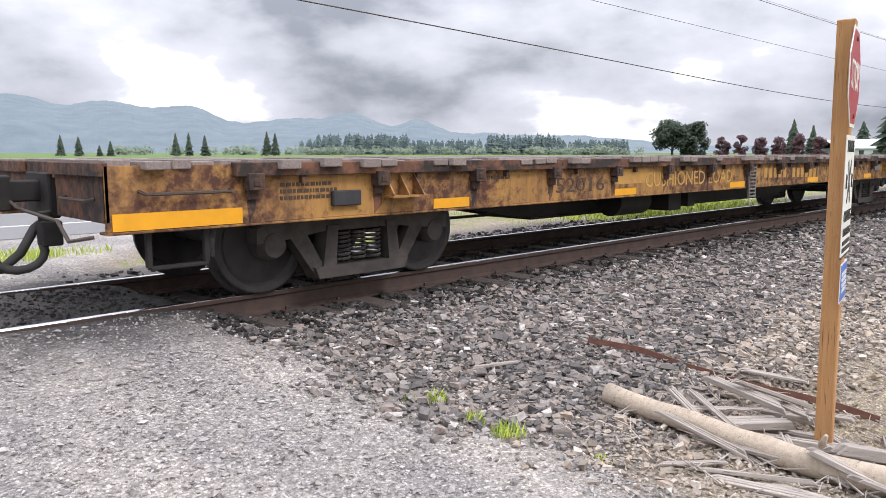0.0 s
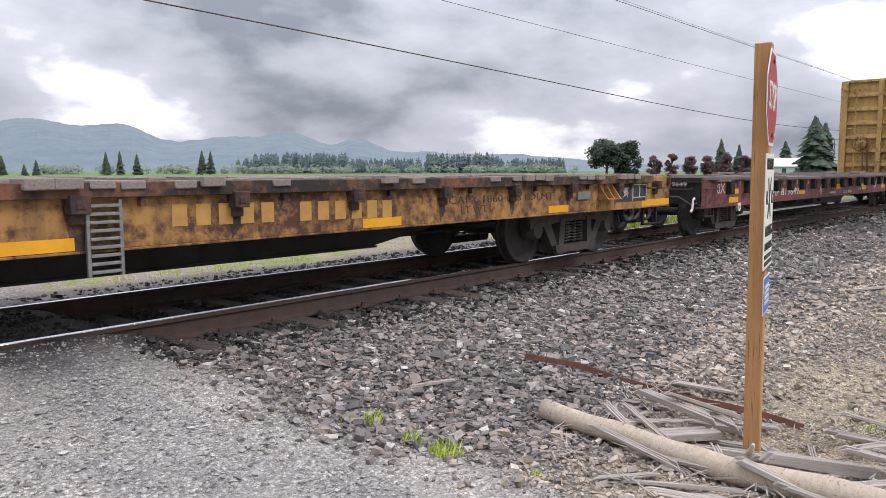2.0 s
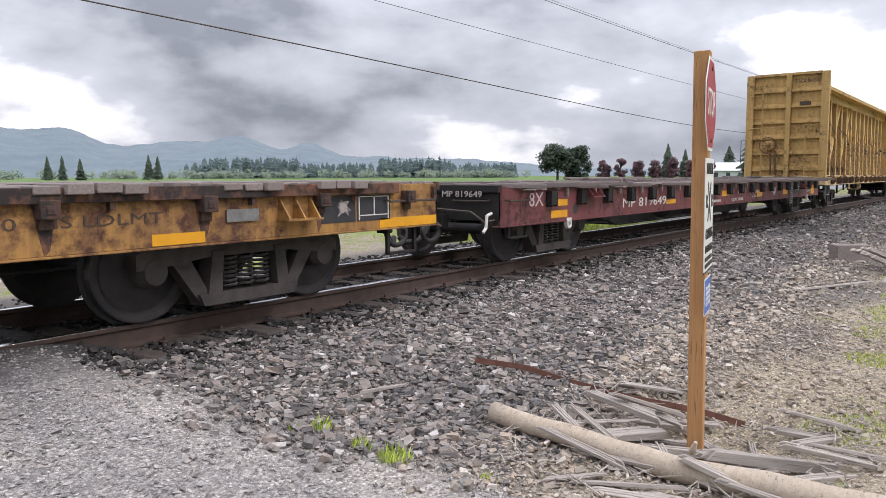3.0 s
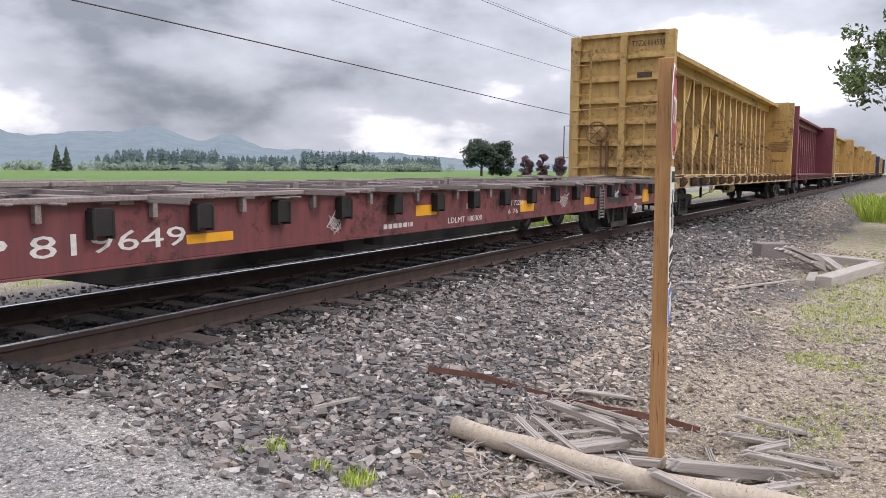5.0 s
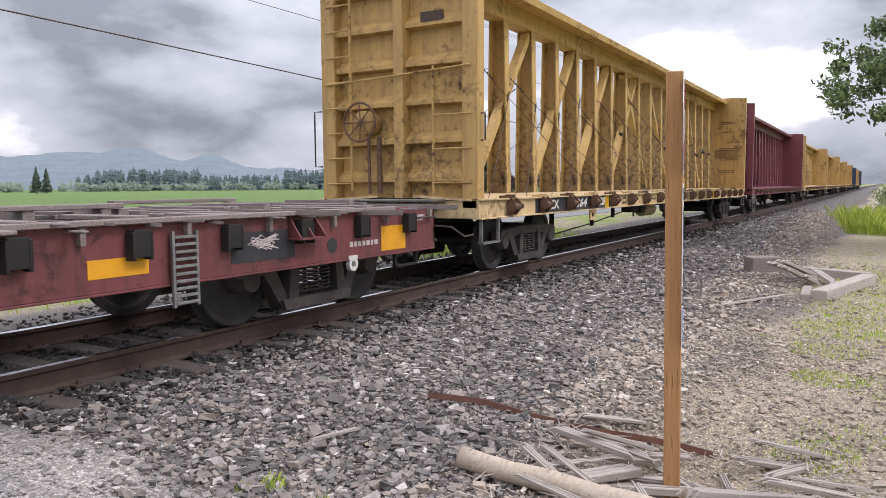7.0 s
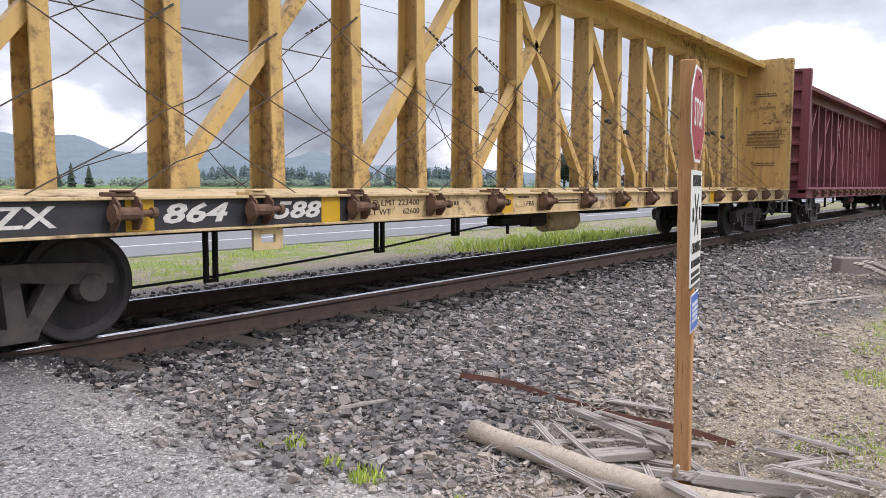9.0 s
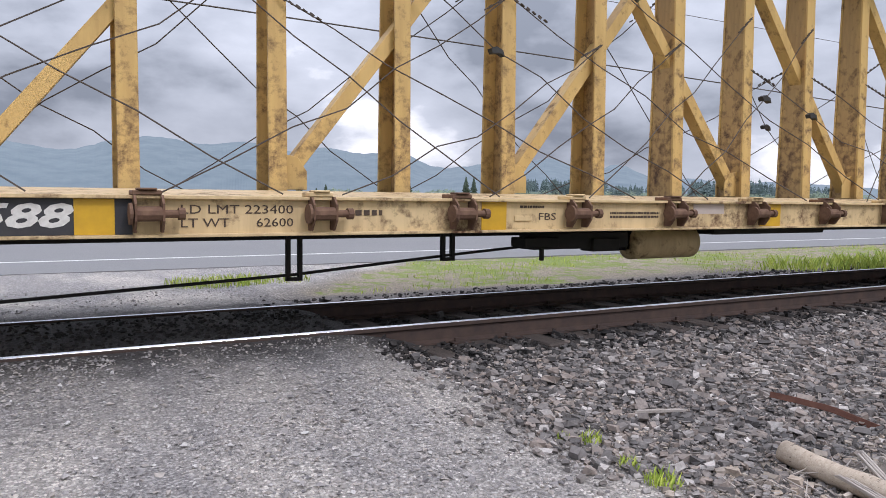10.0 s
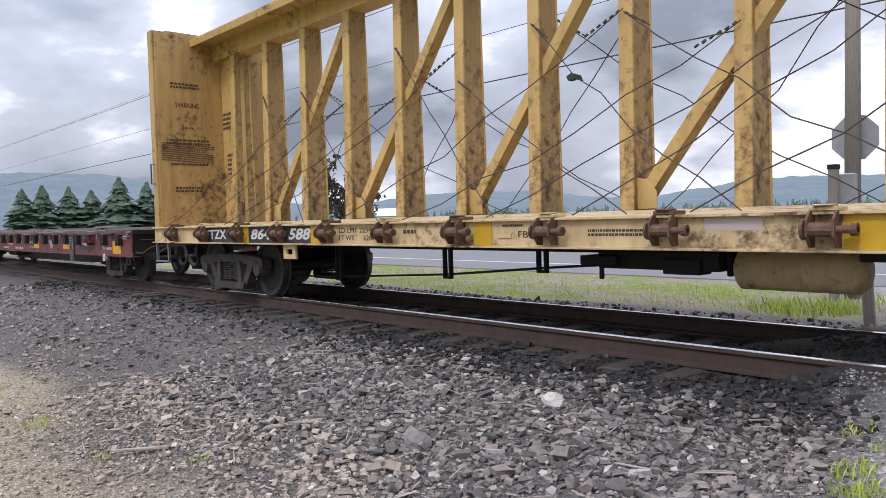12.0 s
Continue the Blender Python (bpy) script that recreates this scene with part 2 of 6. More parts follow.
def ground_material():
    k = Mat("ground_soil", 0.95)
    at = k.t.nodes.new("ShaderNodeAttribute")
    at.attribute_name = "zone"
    sp = k.t.nodes.new("ShaderNodeSeparateColor")
    k.t.links.new(at.outputs["Color"], sp.inputs[0])
    grit = k.noise(46, 11, None, 0.86)
    mid = k.noise(4.0, 6, None, 0.6)
    cell = k.t.nodes.new("ShaderNodeTexVoronoi")
    cell.inputs["Scale"].default_value = 62.0
    k.t.links.new(k.vec, cell.inputs["Vector"])
    tone = k.t.nodes.new("ShaderNodeSeparateColor")
    k.t.links.new(cell.outputs["Color"], tone.inputs[0])
    pebble = k.ramp(tone.outputs[0], [(0.0, 0.7), (0.35, 1.0), (0.75, 1.3), (1.0, 2.0)])
    joint = k.ramp(cell.outputs["Distance"], [(0.3, 1.15), (0.8, 0.75)])
    pebble = k.mix(1.0, pebble, joint, "MULTIPLY")
    bed = k.mix(k.ramp(grit, [(0.35, 0.0), (0.66, 1.0)]), (0.05, 0.044, 0.041), (0.20, 0.18, 0.166))
    track = k.ramp(k.noise(0.9, 5, (1.0, 0.35, 1), 0.6, 2.0), [(0.46, 0.0), (0.66, 1.0)])
    fine = k.mix(k.ramp(grit, [(0.38, 0.0), (0.62, 1.0)]), (0.14, 0.132, 0.13), (0.41, 0.385, 0.37))
    pale = k.mix(grit, (0.36, 0.325, 0.285), (0.62, 0.57, 0.515))
    gravel = k.mix(k.math("MULTIPLY", track, 0.9), fine, pale)
    dirt = k.mix(k.ramp(grit, [(0.36, 0.0), (0.66, 1.0)]), k.mix(mid, (0.19, 0.152, 0.10), (0.29, 0.235, 0.16)), (0.44, 0.375, 0.285))
    lawn = k.mix(k.ramp(k.noise(18, 7, None, 0.7), [(0.3, 0.0), (0.7, 1.0)]), (0.12, 0.18, 0.03), (0.30, 0.34, 0.09))
    field = k.mix(k.noise(0.03, 5), (0.085, 0.16, 0.03), (0.13, 0.20, 0.05))
    lawn = k.mix(at.outputs["Alpha"], lawn, field)
    c = k.mix(sp.outputs[0], bed, gravel)
    c = k.mix(sp.outputs[1], c, dirt)
    c = k.mix(0.85, c, pebble, "MULTIPLY")
    patch = k.ramp(k.math("ADD", sp.outputs[2], k.math("MULTIPLY", k.math("SUBTRACT", k.noise(2.6, 7, None, 0.7), 0.5), 1.5)), [(0.45, 0.0), (0.6, 1.0)])
    # blackens the track bed: oil stain, with the train's shade painted in
    place = k.t.nodes.new("ShaderNodeSeparateXYZ")
    k.t.links.new(k.vec, place.inputs[0])
    dist = k.math("ABSOLUTE", k.math("SUBTRACT", place.outputs[1], 0.75), 0.0)
    dist = k.math("ADD", dist, k.math("MULTIPLY", k.math("SUBTRACT", mid, 0.5), 1.2))
    oil_shade = k.ramp(k.math("DIVIDE", dist, 4.0), [(0.25, 0.82), (0.40, 0.35), (0.62, 0.0)])
    c = k.mix(oil_shade, c, (0.016, 0.0145, 0.015))
    k.color(k.mix(patch, c, lawn))
    k.bump(k.math("SUBTRACT", k.math("ADD", grit, mid), cell.outputs["Distance"]), 0.8, 0.02)
    return k.m


def asphalt_material():
    k = Mat("worn_asphalt", 0.85)
    k.color(k.mix(k.ramp(k.noise(60, 8), [(0.3, 0.0), (0.7, 1.0)]), k.mix(k.noise(0.4, 4), (0.13, 0.13, 0.137), (0.18, 0.178, 0.18)), (0.22, 0.216, 0.214)))
    k.bump(k.noise(90, 6), 0.3, 0.005)
    return k.m


def leaves(name, dark, light):
    k = Mat(name, 0.75)
    k.color(k.mix(k.island(), dark, light))
    k.b.inputs["Subsurface Weight"].default_value = 0.0
    return k.m


GRASS = leaves("fresh_grass_blades", (0.22, 0.33, 0.035), (0.52, 0.58, 0.10))
LEAF = leaves("spring_leaves", (0.05, 0.085, 0.022), (0.15, 0.20, 0.06))
NEEDLE = leaves("fir_needles", (0.022, 0.042, 0.026), (0.06, 0.085, 0.05))
# Distance haze is put into these needles: paler and bluer than NEEDLE.
HAZED_NEEDLE = leaves("distant_fir_needles", (0.075, 0.115, 0.115), (0.12, 0.165, 0.16))
MIDNEEDLE = leaves("hedge_fir_needles", (0.04, 0.07, 0.045), (0.10, 0.14, 0.09))
# Willow leaves paled likewise, with the haze in the colour.
HAZED_LEAF = leaves("distant_willow_leaves", (0.16, 0.215, 0.16), (0.23, 0.28, 0.20))
PLUM = leaves("purple_plum_leaves", (0.075, 0.032, 0.042), (0.15, 0.072, 0.08))
BARK = plain("dark_bark", (0.06, 0.048, 0.04), (0.12, 0.10, 0.085), 0.95, 0, 9, 0.6)
ROOFWHITE = plain("white_metal_roof", (0.72, 0.73, 0.75), (0.62, 0.63, 0.65), 0.5)
WALLGREY = plain("grey_green_siding", (0.40, 0.44, 0.44), (0.34, 0.38, 0.38), 0.8)
GLASSDARK = plain("dark_window_glass", (0.03, 0.035, 0.04), (0.05, 0.055, 0.06), 0.15)
SIGNRED = plain("faded_red_sheeting", (0.36, 0.028, 0.045), (0.30, 0.03, 0.045), 0.45, 0, 5, 0.05)
SIGNWHITE = plain("white_sign_sheeting", (0.74, 0.73, 0.70), (0.62, 0.61, 0.58), 0.5, 0, 6, 0.05)
SIGNBLUE = plain("blue_sign_sheeting", (0.045, 0.12, 0.48), (0.06, 0.14, 0.44), 0.45, 0, 6, 0.05)
SIGNBLACK = plain("black_sign_ink", (0.02, 0.02, 0.022), (0.04, 0.04, 0.04), 0.5)
ALU = plain("weathered_aluminium", (0.40, 0.41, 0.42), (0.32, 0.33, 0.34), 0.5, 0.5)
WALLPINK = plain("pale_repaint", (0.50, 0.42, 0.38), (0.46, 0.38, 0.33), 0.7)
LINEPAINT = plain("white_road_paint", (0.72, 0.72, 0.70), (0.58, 0.58, 0.56), 0.8, 0, 10)


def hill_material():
    """Far wooded ridge: a pale backdrop that glows, misty haze put into its colour."""
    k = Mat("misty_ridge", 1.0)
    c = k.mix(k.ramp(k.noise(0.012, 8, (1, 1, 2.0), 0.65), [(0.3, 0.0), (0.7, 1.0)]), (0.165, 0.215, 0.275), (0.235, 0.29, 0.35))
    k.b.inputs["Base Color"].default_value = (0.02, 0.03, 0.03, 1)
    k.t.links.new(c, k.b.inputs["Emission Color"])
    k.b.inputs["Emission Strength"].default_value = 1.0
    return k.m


HILL = hill_material()

# ---- mesh tools ----


class Shape:
    """Collects vertices and faces of one mesh, in metres."""

    def __init__(self):
        self.v, self.f = [], []

    def add(self, verts, faces):
        n = len(self.v)
        self.v += [tuple(p) for p in verts]
        self.f += [tuple(i + n for i in q) for q in faces]
        return self

    def box(self, x0, x1, y0, y1, z0, z1, m=None):
        vs = [Vector((x, y, z)) for z in (z0, z1) for y in (y0, y1) for x in (x0, x1)]
        if m is not None:
            vs = [m @ p for p in vs]
        return self.add(vs, [(0, 2, 3, 1), (4, 5, 7, 6), (0, 1, 5, 4), (2, 6, 7, 3), (0, 4, 6, 2), (1, 3, 7, 5)])

    def prism(self, outline, a0, a1, axis="y"):
        """An outline of (u, z) in the plane across the axis, drawn out from a0 to a1."""
        put = (lambda u, z, a: (u, a, z)) if axis == "y" else ((lambda u, z, a: (a, u, z)) if axis == "x" else (lambda u, z, a: (u, z, a)))
        n = len(outline)
        vs = [put(u, z, a0) for u, z in outline] + [put(u, z, a1) for u, z in outline]
        fs = [tuple(range(n)), tuple(range(2 * n - 1, n - 1, -1))]
        fs += [(i, i + n, (i + 1) % n + n, (i + 1) % n) for i in range(n)]
        return self.add(vs, fs)

    def tube(self, pts, r, n=6, cap=True):
        """A round bar along points; r is one radius or one for each point."""
        pts = [Vector(p) for p in pts]
        rs = r if isinstance(r, (list, tuple)) else [r] * len(pts)
        vs, fs = [], []
        for i, p in enumerate(pts):
            d = (pts[min(i + 1, len(pts) - 1)] - pts[max(i - 1, 0)]).normalized()
            a = d.orthogonal().normalized() if i == 0 else (a - d * a.dot(d)).normalized()
            b = d.cross(a)
            vs += [p + (a * math.cos(k * math.tau / n) + b * math.sin(k * math.tau / n)) * rs[i] for k in range(n)]
        for i in range(len(pts) - 1):
            fs += [(i * n + k, i * n + (k + 1) % n, (i + 1) * n + (k + 1) % n, (i + 1) * n + k) for k in range(n)]
        if cap:
            fs += [tuple(range(n - 1, -1, -1)), tuple(range((len(pts) - 1) * n, len(pts) * n))]
        return self.add(vs, fs)

    def lathe(self, prof, n=28, axis="y", at=(0, 0, 0)):
        """A ring of (distance along the axis, radius) pairs turned round the axis."""
        vs, fs = [], []
        for a, r in prof:
            for k in range(n):
                c, s = r * math.cos(k * math.tau / n), r * math.sin(k * math.tau / n)
                vs.append((at[0] + c, at[1] + a, at[2] + s) if axis == "y" else (at[0] + a, at[1] + c, at[2] + s))
        for i in range(len(prof) - 1):
            fs += [(i * n + k, (i + 1) * n + k, (i + 1) * n + (k + 1) % n, i * n + (k + 1) % n) for k in range(n)]
        return self.add(vs, fs)


def mesh_of(name, shape, material, bevel=0.0, smooth=False):
    me = bpy.data.meshes.new(name)
    me.from_pydata(shape.v, [], shape.f)
    bm = bmesh.new()
    bm.from_mesh(me)
    bmesh.ops.recalc_face_normals(bm, faces=bm.faces)
    if bevel:
        bmesh.ops.bevel(bm, geom=list(bm.edges), offset=bevel, segments=1, affect="EDGES", clamp_overlap=True)
    bm.to_mesh(me)
    bm.free()
    if smooth:
        me.polygons.foreach_set("use_smooth", [True] * len(me.polygons))
    me.materials.append(material)
    return me


def part(name, shape, material, parent=None, label="", bevel=0.0, smooth=False):
    ob = new(name, mesh_of(name, shape, material, bevel, smooth))
    ob.parent = parent
    return tagged(ob, label)


def again(ob, m, parent=None):
    """Another piece on the same mesh."""
    o = new(ob.name.split(".")[0], ob.data)
    o.parent = parent if parent is not None else ob.parent
    o.matrix_basis = m
    return o


def thing(name, label, category, m=None, group="", kind=""):
    ob = new(name)
    ob.empty_display_size = 0.1
    if m is not None:
        ob.matrix_basis = m
    return tagged(ob, label, category, group, kind)


def lettering(name, text, size, m, material, parent, width=None, shear=0.0, bold=0.0, label=""):
    """Flat stencilled letters, centred, with their back on the surface."""
    cu = bpy.data.curves.new(name, "FONT")
    cu.body, cu.size, cu.extrude, cu.shear, cu.offset = text, size, 0.0015, shear, bold
    cu.align_x, cu.align_y, cu.resolution_u = "CENTER", "CENTER", 2
    tmp = new("letters", cu)
    bpy.context.view_layer.update()
    me = bpy.data.meshes.new_from_object(tmp.evaluated_get(bpy.context.evaluated_depsgraph_get()))
    bpy.data.objects.remove(tmp)
    me.materials.clear()
    me.materials.append(material)
    if width:
        xs = [v.co.x for v in me.vertices]
        s = width / (max(xs) - min(xs))
        for v in me.vertices:
            v.co.x *= s
    ob = new(name, me)
    ob.parent, ob.matrix_basis = parent, m
    return tagged(ob, label)


def dashes(rows, height, width, rng):
    """Writing too small to read: bars in rows, centred on the origin, in the x-z plane."""
    s = Shape()
    for r in range(rows):
        z = (rows / 2 - r - 0.5) * height * 1.7
        x, end = -width / 2, width / 2 * rng.uniform(0.6, 1.0)
        while x < end:
            w = rng.uniform(0.4, 1.6) * height
            s.box(x, min(x + w, width / 2), -0.002, 0.002, z - height / 2, z + height / 2)
            x += w + height * 0.45
    return s


TABLES = {}


def vnoise(x, y, scale, seed):
    """Smooth value noise, -1 to 1, on arrays."""
    if seed not in TABLES:
        TABLES[seed] = np.random.RandomState(seed).uniform(-1, 1, (256, 256))
    table = TABLES[seed]
    u, v = np.asarray(x) / scale + 1000.0, np.asarray(y) / scale + 1000.0
    i, j = np.floor(u).astype(int), np.floor(v).astype(int)
    f, g = u - i, v - j
    f, g = f * f * (3 - 2 * f), g * g * (3 - 2 * g)
    i, j, i1, j1 = i % 256, j % 256, (i + 1) % 256, (j + 1) % 256
    return (table[i, j] * (1 - f) + table[i1, j] * f) * (1 - g) + (table[i, j1] * (1 - f) + table[i1, j1] * f) * g


# ---- the lie of the land ----


def step(x, a, b):
    t = np.clip((x - a) / (b - a), 0, 1)
    return t * t * (3 - 2 * t)


def crossing(x, y):
    """How far a spot belongs to the gravel drive over the tracks, 0 to 1."""
    wob = 0.22 * vnoise(x, y, 0.7, 5) + 0.1 * vnoise(x, y, 0.22, 6)
    right = 3.0 + 0.12 * np.clip(-2.6 - y, 0, 9) + np.clip(y - 3.5, 0, 9) * 0.9
    left = np.interp(y, [-9, -4, -2, -1, 1, 3.5, 9], [-2.2, -1.5, -1.25, -1.4, -2.9, -2.3, -6.0])
    return step(x + wob, left - 0.45, left + 0.35) * (1 - step(x + wob, right - 0.45, right + 0.45)) * (1 - step(y, 9.0, 10.0))


def height(x, y):
    x, y = np.asarray(x, float), np.asarray(y, float)
    bed = np.interp(y, [-60, -4.2, -3.2, -1.2, -0.9, 2.4, 2.8, 4.2, 5.5, 7, 40], [-0.5, -0.40, -0.33, -0.215, -0.20, -0.20, -0.215, -0.3, -0.29, -0.27, -0.3])
    drive = np.interp(y, [-60, -5.5, -3.0, -0.5, 0, 1.5, 2.2, 6.0, 8.0, 40], [-0.5, -0.39, -0.28, -0.05, -0.022, -0.022, -0.05, -0.24, -0.26, -0.3])
    c = crossing(x, y)
    near = np.exp(-((y + 1) / 12) ** 2)
    bed = bed - 0.2 * np.exp(-(((x - 4.85) / 0.6) ** 2 + ((y + 4.2) / 0.55) ** 2))
    rough = 0.014 * vnoise(x, y, 0.5, 1) + 0.008 * vnoise(x, y, 0.16, 2)
    return bed * (1 - c) + drive * c + rough * near * np.where((y > -0.3) & (y < 1.8), 0.3, 1.0)


def axis(fine0, fine1, fstep, end0, end1, grow=1.12):
    mid = list(np.arange(fine0, fine1, fstep))
    lo, hi, s = [], [], fstep
    a, b = fine0, mid[-1]
    while a > end0 or b < end1:
        s *= grow
        a, b = a - s, b + s
        if a > end0 - s:
            lo.append(a)
        if b < end1 + s:
            hi.append(b)
    return np.array(lo[::-1] + mid + hi)


def build_ground():
    xs, ys = axis(-7.5, 8.5, 0.07, -4500, 4500), axis(-6.2, 8.2, 0.07, -3000, 4500)
    X, Y = np.meshgrid(xs, ys)
    Z = height(X, Y)
    nx, ny = len(xs), len(ys)
    me = bpy.data.meshes.new("ground")
    idx = np.arange(nx * ny).reshape(ny, nx)
    quads = np.stack([idx[:-1, :-1], idx[:-1, 1:], idx[1:, 1:], idx[1:, :-1]], -1).reshape(-1, 4)
    me.vertices.add(nx * ny)
    me.vertices.foreach_set("co", np.stack([X, Y, Z], -1).astype(np.float32).ravel())
    me.loops.add(quads.size)
    me.loops.foreach_set("vertex_index", quads.astype(np.int32).ravel())
    me.polygons.add(len(quads))
    me.polygons.foreach_set("loop_start", np.arange(0, quads.size, 4, dtype=np.int32))
    me.update(calc_edges=True)
    me.polygons.foreach_set("use_smooth", np.ones(len(quads), dtype=bool))
    c = crossing(X, Y)
    n1, n2 = vnoise(X, Y, 1.3, 11), vnoise(X, Y, 0.4, 12)
    south = -Y - 3.9 + 0.45 * n1 + 0.2 * n2
    dirt = step(south, -0.25, 0.5) * (1 - c)
    verge = step(Y + 0.5 * n1, 3.6, 4.6)
    dirt = np.maximum(dirt, verge * 0.75 * (1 - c))
    grass = verge * (1 - c) * (0.52 + 0.18 * n1) + dirt * (Y < 0) * step(np.abs(X - 1) + 0.8 * n1, 6.0, 9.0) * 0.42
    grass = np.maximum(grass, (Y < -4.5) * 0.34 * (1 - c))
    grass = np.where(Y > 20, 1.0, grass)
    grass = np.where(Y < -7, 0.65, grass)
    field = step(Y, 20, 30)
    at = me.color_attributes.new("zone", "FLOAT_COLOR", "POINT")
    at.data.foreach_set("color", np.stack([c, dirt, np.clip(grass, 0, 1), field], -1).astype(np.float32).ravel())
    me.materials.append(ground_material())
    return tagged(new("ground", me), "gravel drive, ballast bed, dirt verge and green field", "ground", kind="structure")


ground = build_ground()


def at_ground(x, y):
    return float(height(np.array([x]), np.array([y]))[0])


# ---- road and track ----


def build_road():
    road = thing("road", "worn grey asphalt road with white edge lines", "road", kind="structure")
    s = Shape()
    s.prism([(8.2, -0.45), (8.2, -0.245), (13.4, -0.20), (18.6, -0.245), (18.6, -0.45)], -400, 400, "x")
    part("roadway", s, asphalt_material(), road)
    for y in (10.3, 17.0):
        z = -0.245 + 0.045 * (1 - abs(y - 13.4) / 5.2)
        part("edge_line", Shape().box(-400, 400, y - 0.06, y + 0.06, z - 0.01, z + 0.006), LINEPAINT, road)
    return road


build_road()

RAIL = [(-0.07, -0.18), (0.07, -0.18), (0.07, -0.165), (0.012, -0.145), (0.009, -0.05), (0.034, -0.035), (0.034, -0.004), (-0.034, -0.004), (-0.034, -0.035), (-0.009, -0.05), (-0.012, -0.145), (-0.07, -0.165)]


TIES = []


def build_track():
    track = thing("railway_track", "rusty steel rails on weathered timber ties", "railway track", kind="structure")
    for y in (0.0, 1.505):
        rail = part("rail", Shape().prism([(y + u, z) for u, z in RAIL], -220, 600, "x"), RAILSIDE, track, "rust-brown rail with polished head")
        part("rail_head", Shape().prism([(y - 0.031, -0.006), (y - 0.027, 0.0), (y + 0.027, 0.0), (y + 0.031, -0.006)], -220, 600, "x"), RAILTOP, rail, "polished running surface")
    first = None
    rng = random.Random(3)
    shapes = []
    for k in range(3):
        s = Shape().box(-0.115, 0.115, -1.3, 1.3, -0.17, 0.0)
        s.v = [(x + rng.uniform(-0.012, 0.012), y + rng.uniform(-0.03, 0.03), z + rng.uniform(-0.012, 0.008)) for x, y, z in s.v]
        shapes.append(mesh_of("tie", s, TIEWOOD, 0.012))
    x = -38.0
    while x < 105:
        x += 0.535 + rng.uniform(-0.04, 0.04)
        if -2.6 < x < 2.95:
            continue
        TIES.append(x)
        o = new("tie", shapes[rng.randrange(3)])
        o.parent = track
        o.matrix_basis = pose(x, 0.75 + rng.uniform(-0.07, 0.07), -0.178 + rng.uniform(-0.008, 0.006), 0, 0, rng.uniform(-1.5, 1.5))
    plates = Shape()
    x = 3.2
    while x < 30:
        for y in (0.0, 1.505):
            plates.box(x - 0.09, x + 0.09, y - 0.16, y + 0.16, -0.178, -0.163)
            for d in (-0.095, 0.095):
                plates.box(x - 0.05, x - 0.02, y + d - 0.012, y + d + 0.012, -0.17, -0.13)
        x += 0.535
    tagged(part("tie_plates", plates, RAILSIDE, track), kind="stuff")
    return track


build_track()



def scatter_stones(name, label, spots, sizes, material, seed, low=False):
    """Loose stones, all in one mesh: spots (n, 2), sizes (n)."""
    rs = np.random.RandomState(seed)
    if low:
        base = np.array([(1, 0, 0), (-1, 0, 0), (0, 1, 0), (0, -1, 0), (0, 0, 1), (0, 0, -1)], float)
        faces = np.array([(0, 2, 4), (2, 1, 4), (1, 3, 4), (3, 0, 4), (2, 0, 5), (1, 2, 5), (3, 1, 5), (0, 3, 5)])
    else:
        base = np.array([(x, y, z) for z in (-1, 1) for y in (-1, 1) for x in (-1, 1)], float) * 0.66
        faces = np.array([(0, 2, 3), (0, 3, 1), (4, 5, 7), (4, 7, 6), (0, 1, 5), (0, 5, 4), (2, 6, 7), (2, 7, 3), (0, 4, 6), (0, 6, 2), (1, 3, 7), (1, 7, 5)])
    n, m = len(spots), len(base)
    P = base[None] * (1 + rs.uniform(-0.5, 0.35, (n, m, 1 if low else 3)))
    P = P * rs.uniform(0.6, 1.25, (n, 1, 3)) * np.array([1.25, 0.9, 0.62])
    a, b = rs.uniform(0, math.tau, n), rs.uniform(-0.8, 0.8, n)
    ca, sa, cb, sb = np.cos(a)[:, None], np.sin(a)[:, None], np.cos(b)[:, None], np.sin(b)[:, None]
    x, y, z = P[..., 0], P[..., 1], P[..., 2]
    y, z = y * cb - z * sb, y * sb + z * cb
    x, y = x * ca - y * sa, x * sa + y * ca
    P = np.stack([x, y, z], -1) * sizes[:, None, None]
    P[..., 0] += spots[:, 0, None]
    P[..., 1] += spots[:, 1, None]
    P[..., 2] += (height(spots[:, 0], spots[:, 1]) + sizes * rs.uniform(0.05, 0.8, n))[:, None]
    F = (faces[None] + (np.arange(n) * m)[:, None, None]).reshape(-1, 3)
    me = bpy.data.meshes.new(name)
    me.vertices.add(n * m)
    me.vertices.foreach_set("co", P.astype(np.float32).ravel())
    me.loops.add(F.size)
    me.loops.foreach_set("vertex_index", F.astype(np.int32).ravel())
    me.polygons.add(len(F))
    me.polygons.foreach_set("loop_start", np.arange(0, F.size, 3, dtype=np.int32))
    me.update(calc_edges=True)
    me.shade_flat()
    me.materials.append(material)
    return tagged(new(name, me), label, "gravel", kind="stuff")


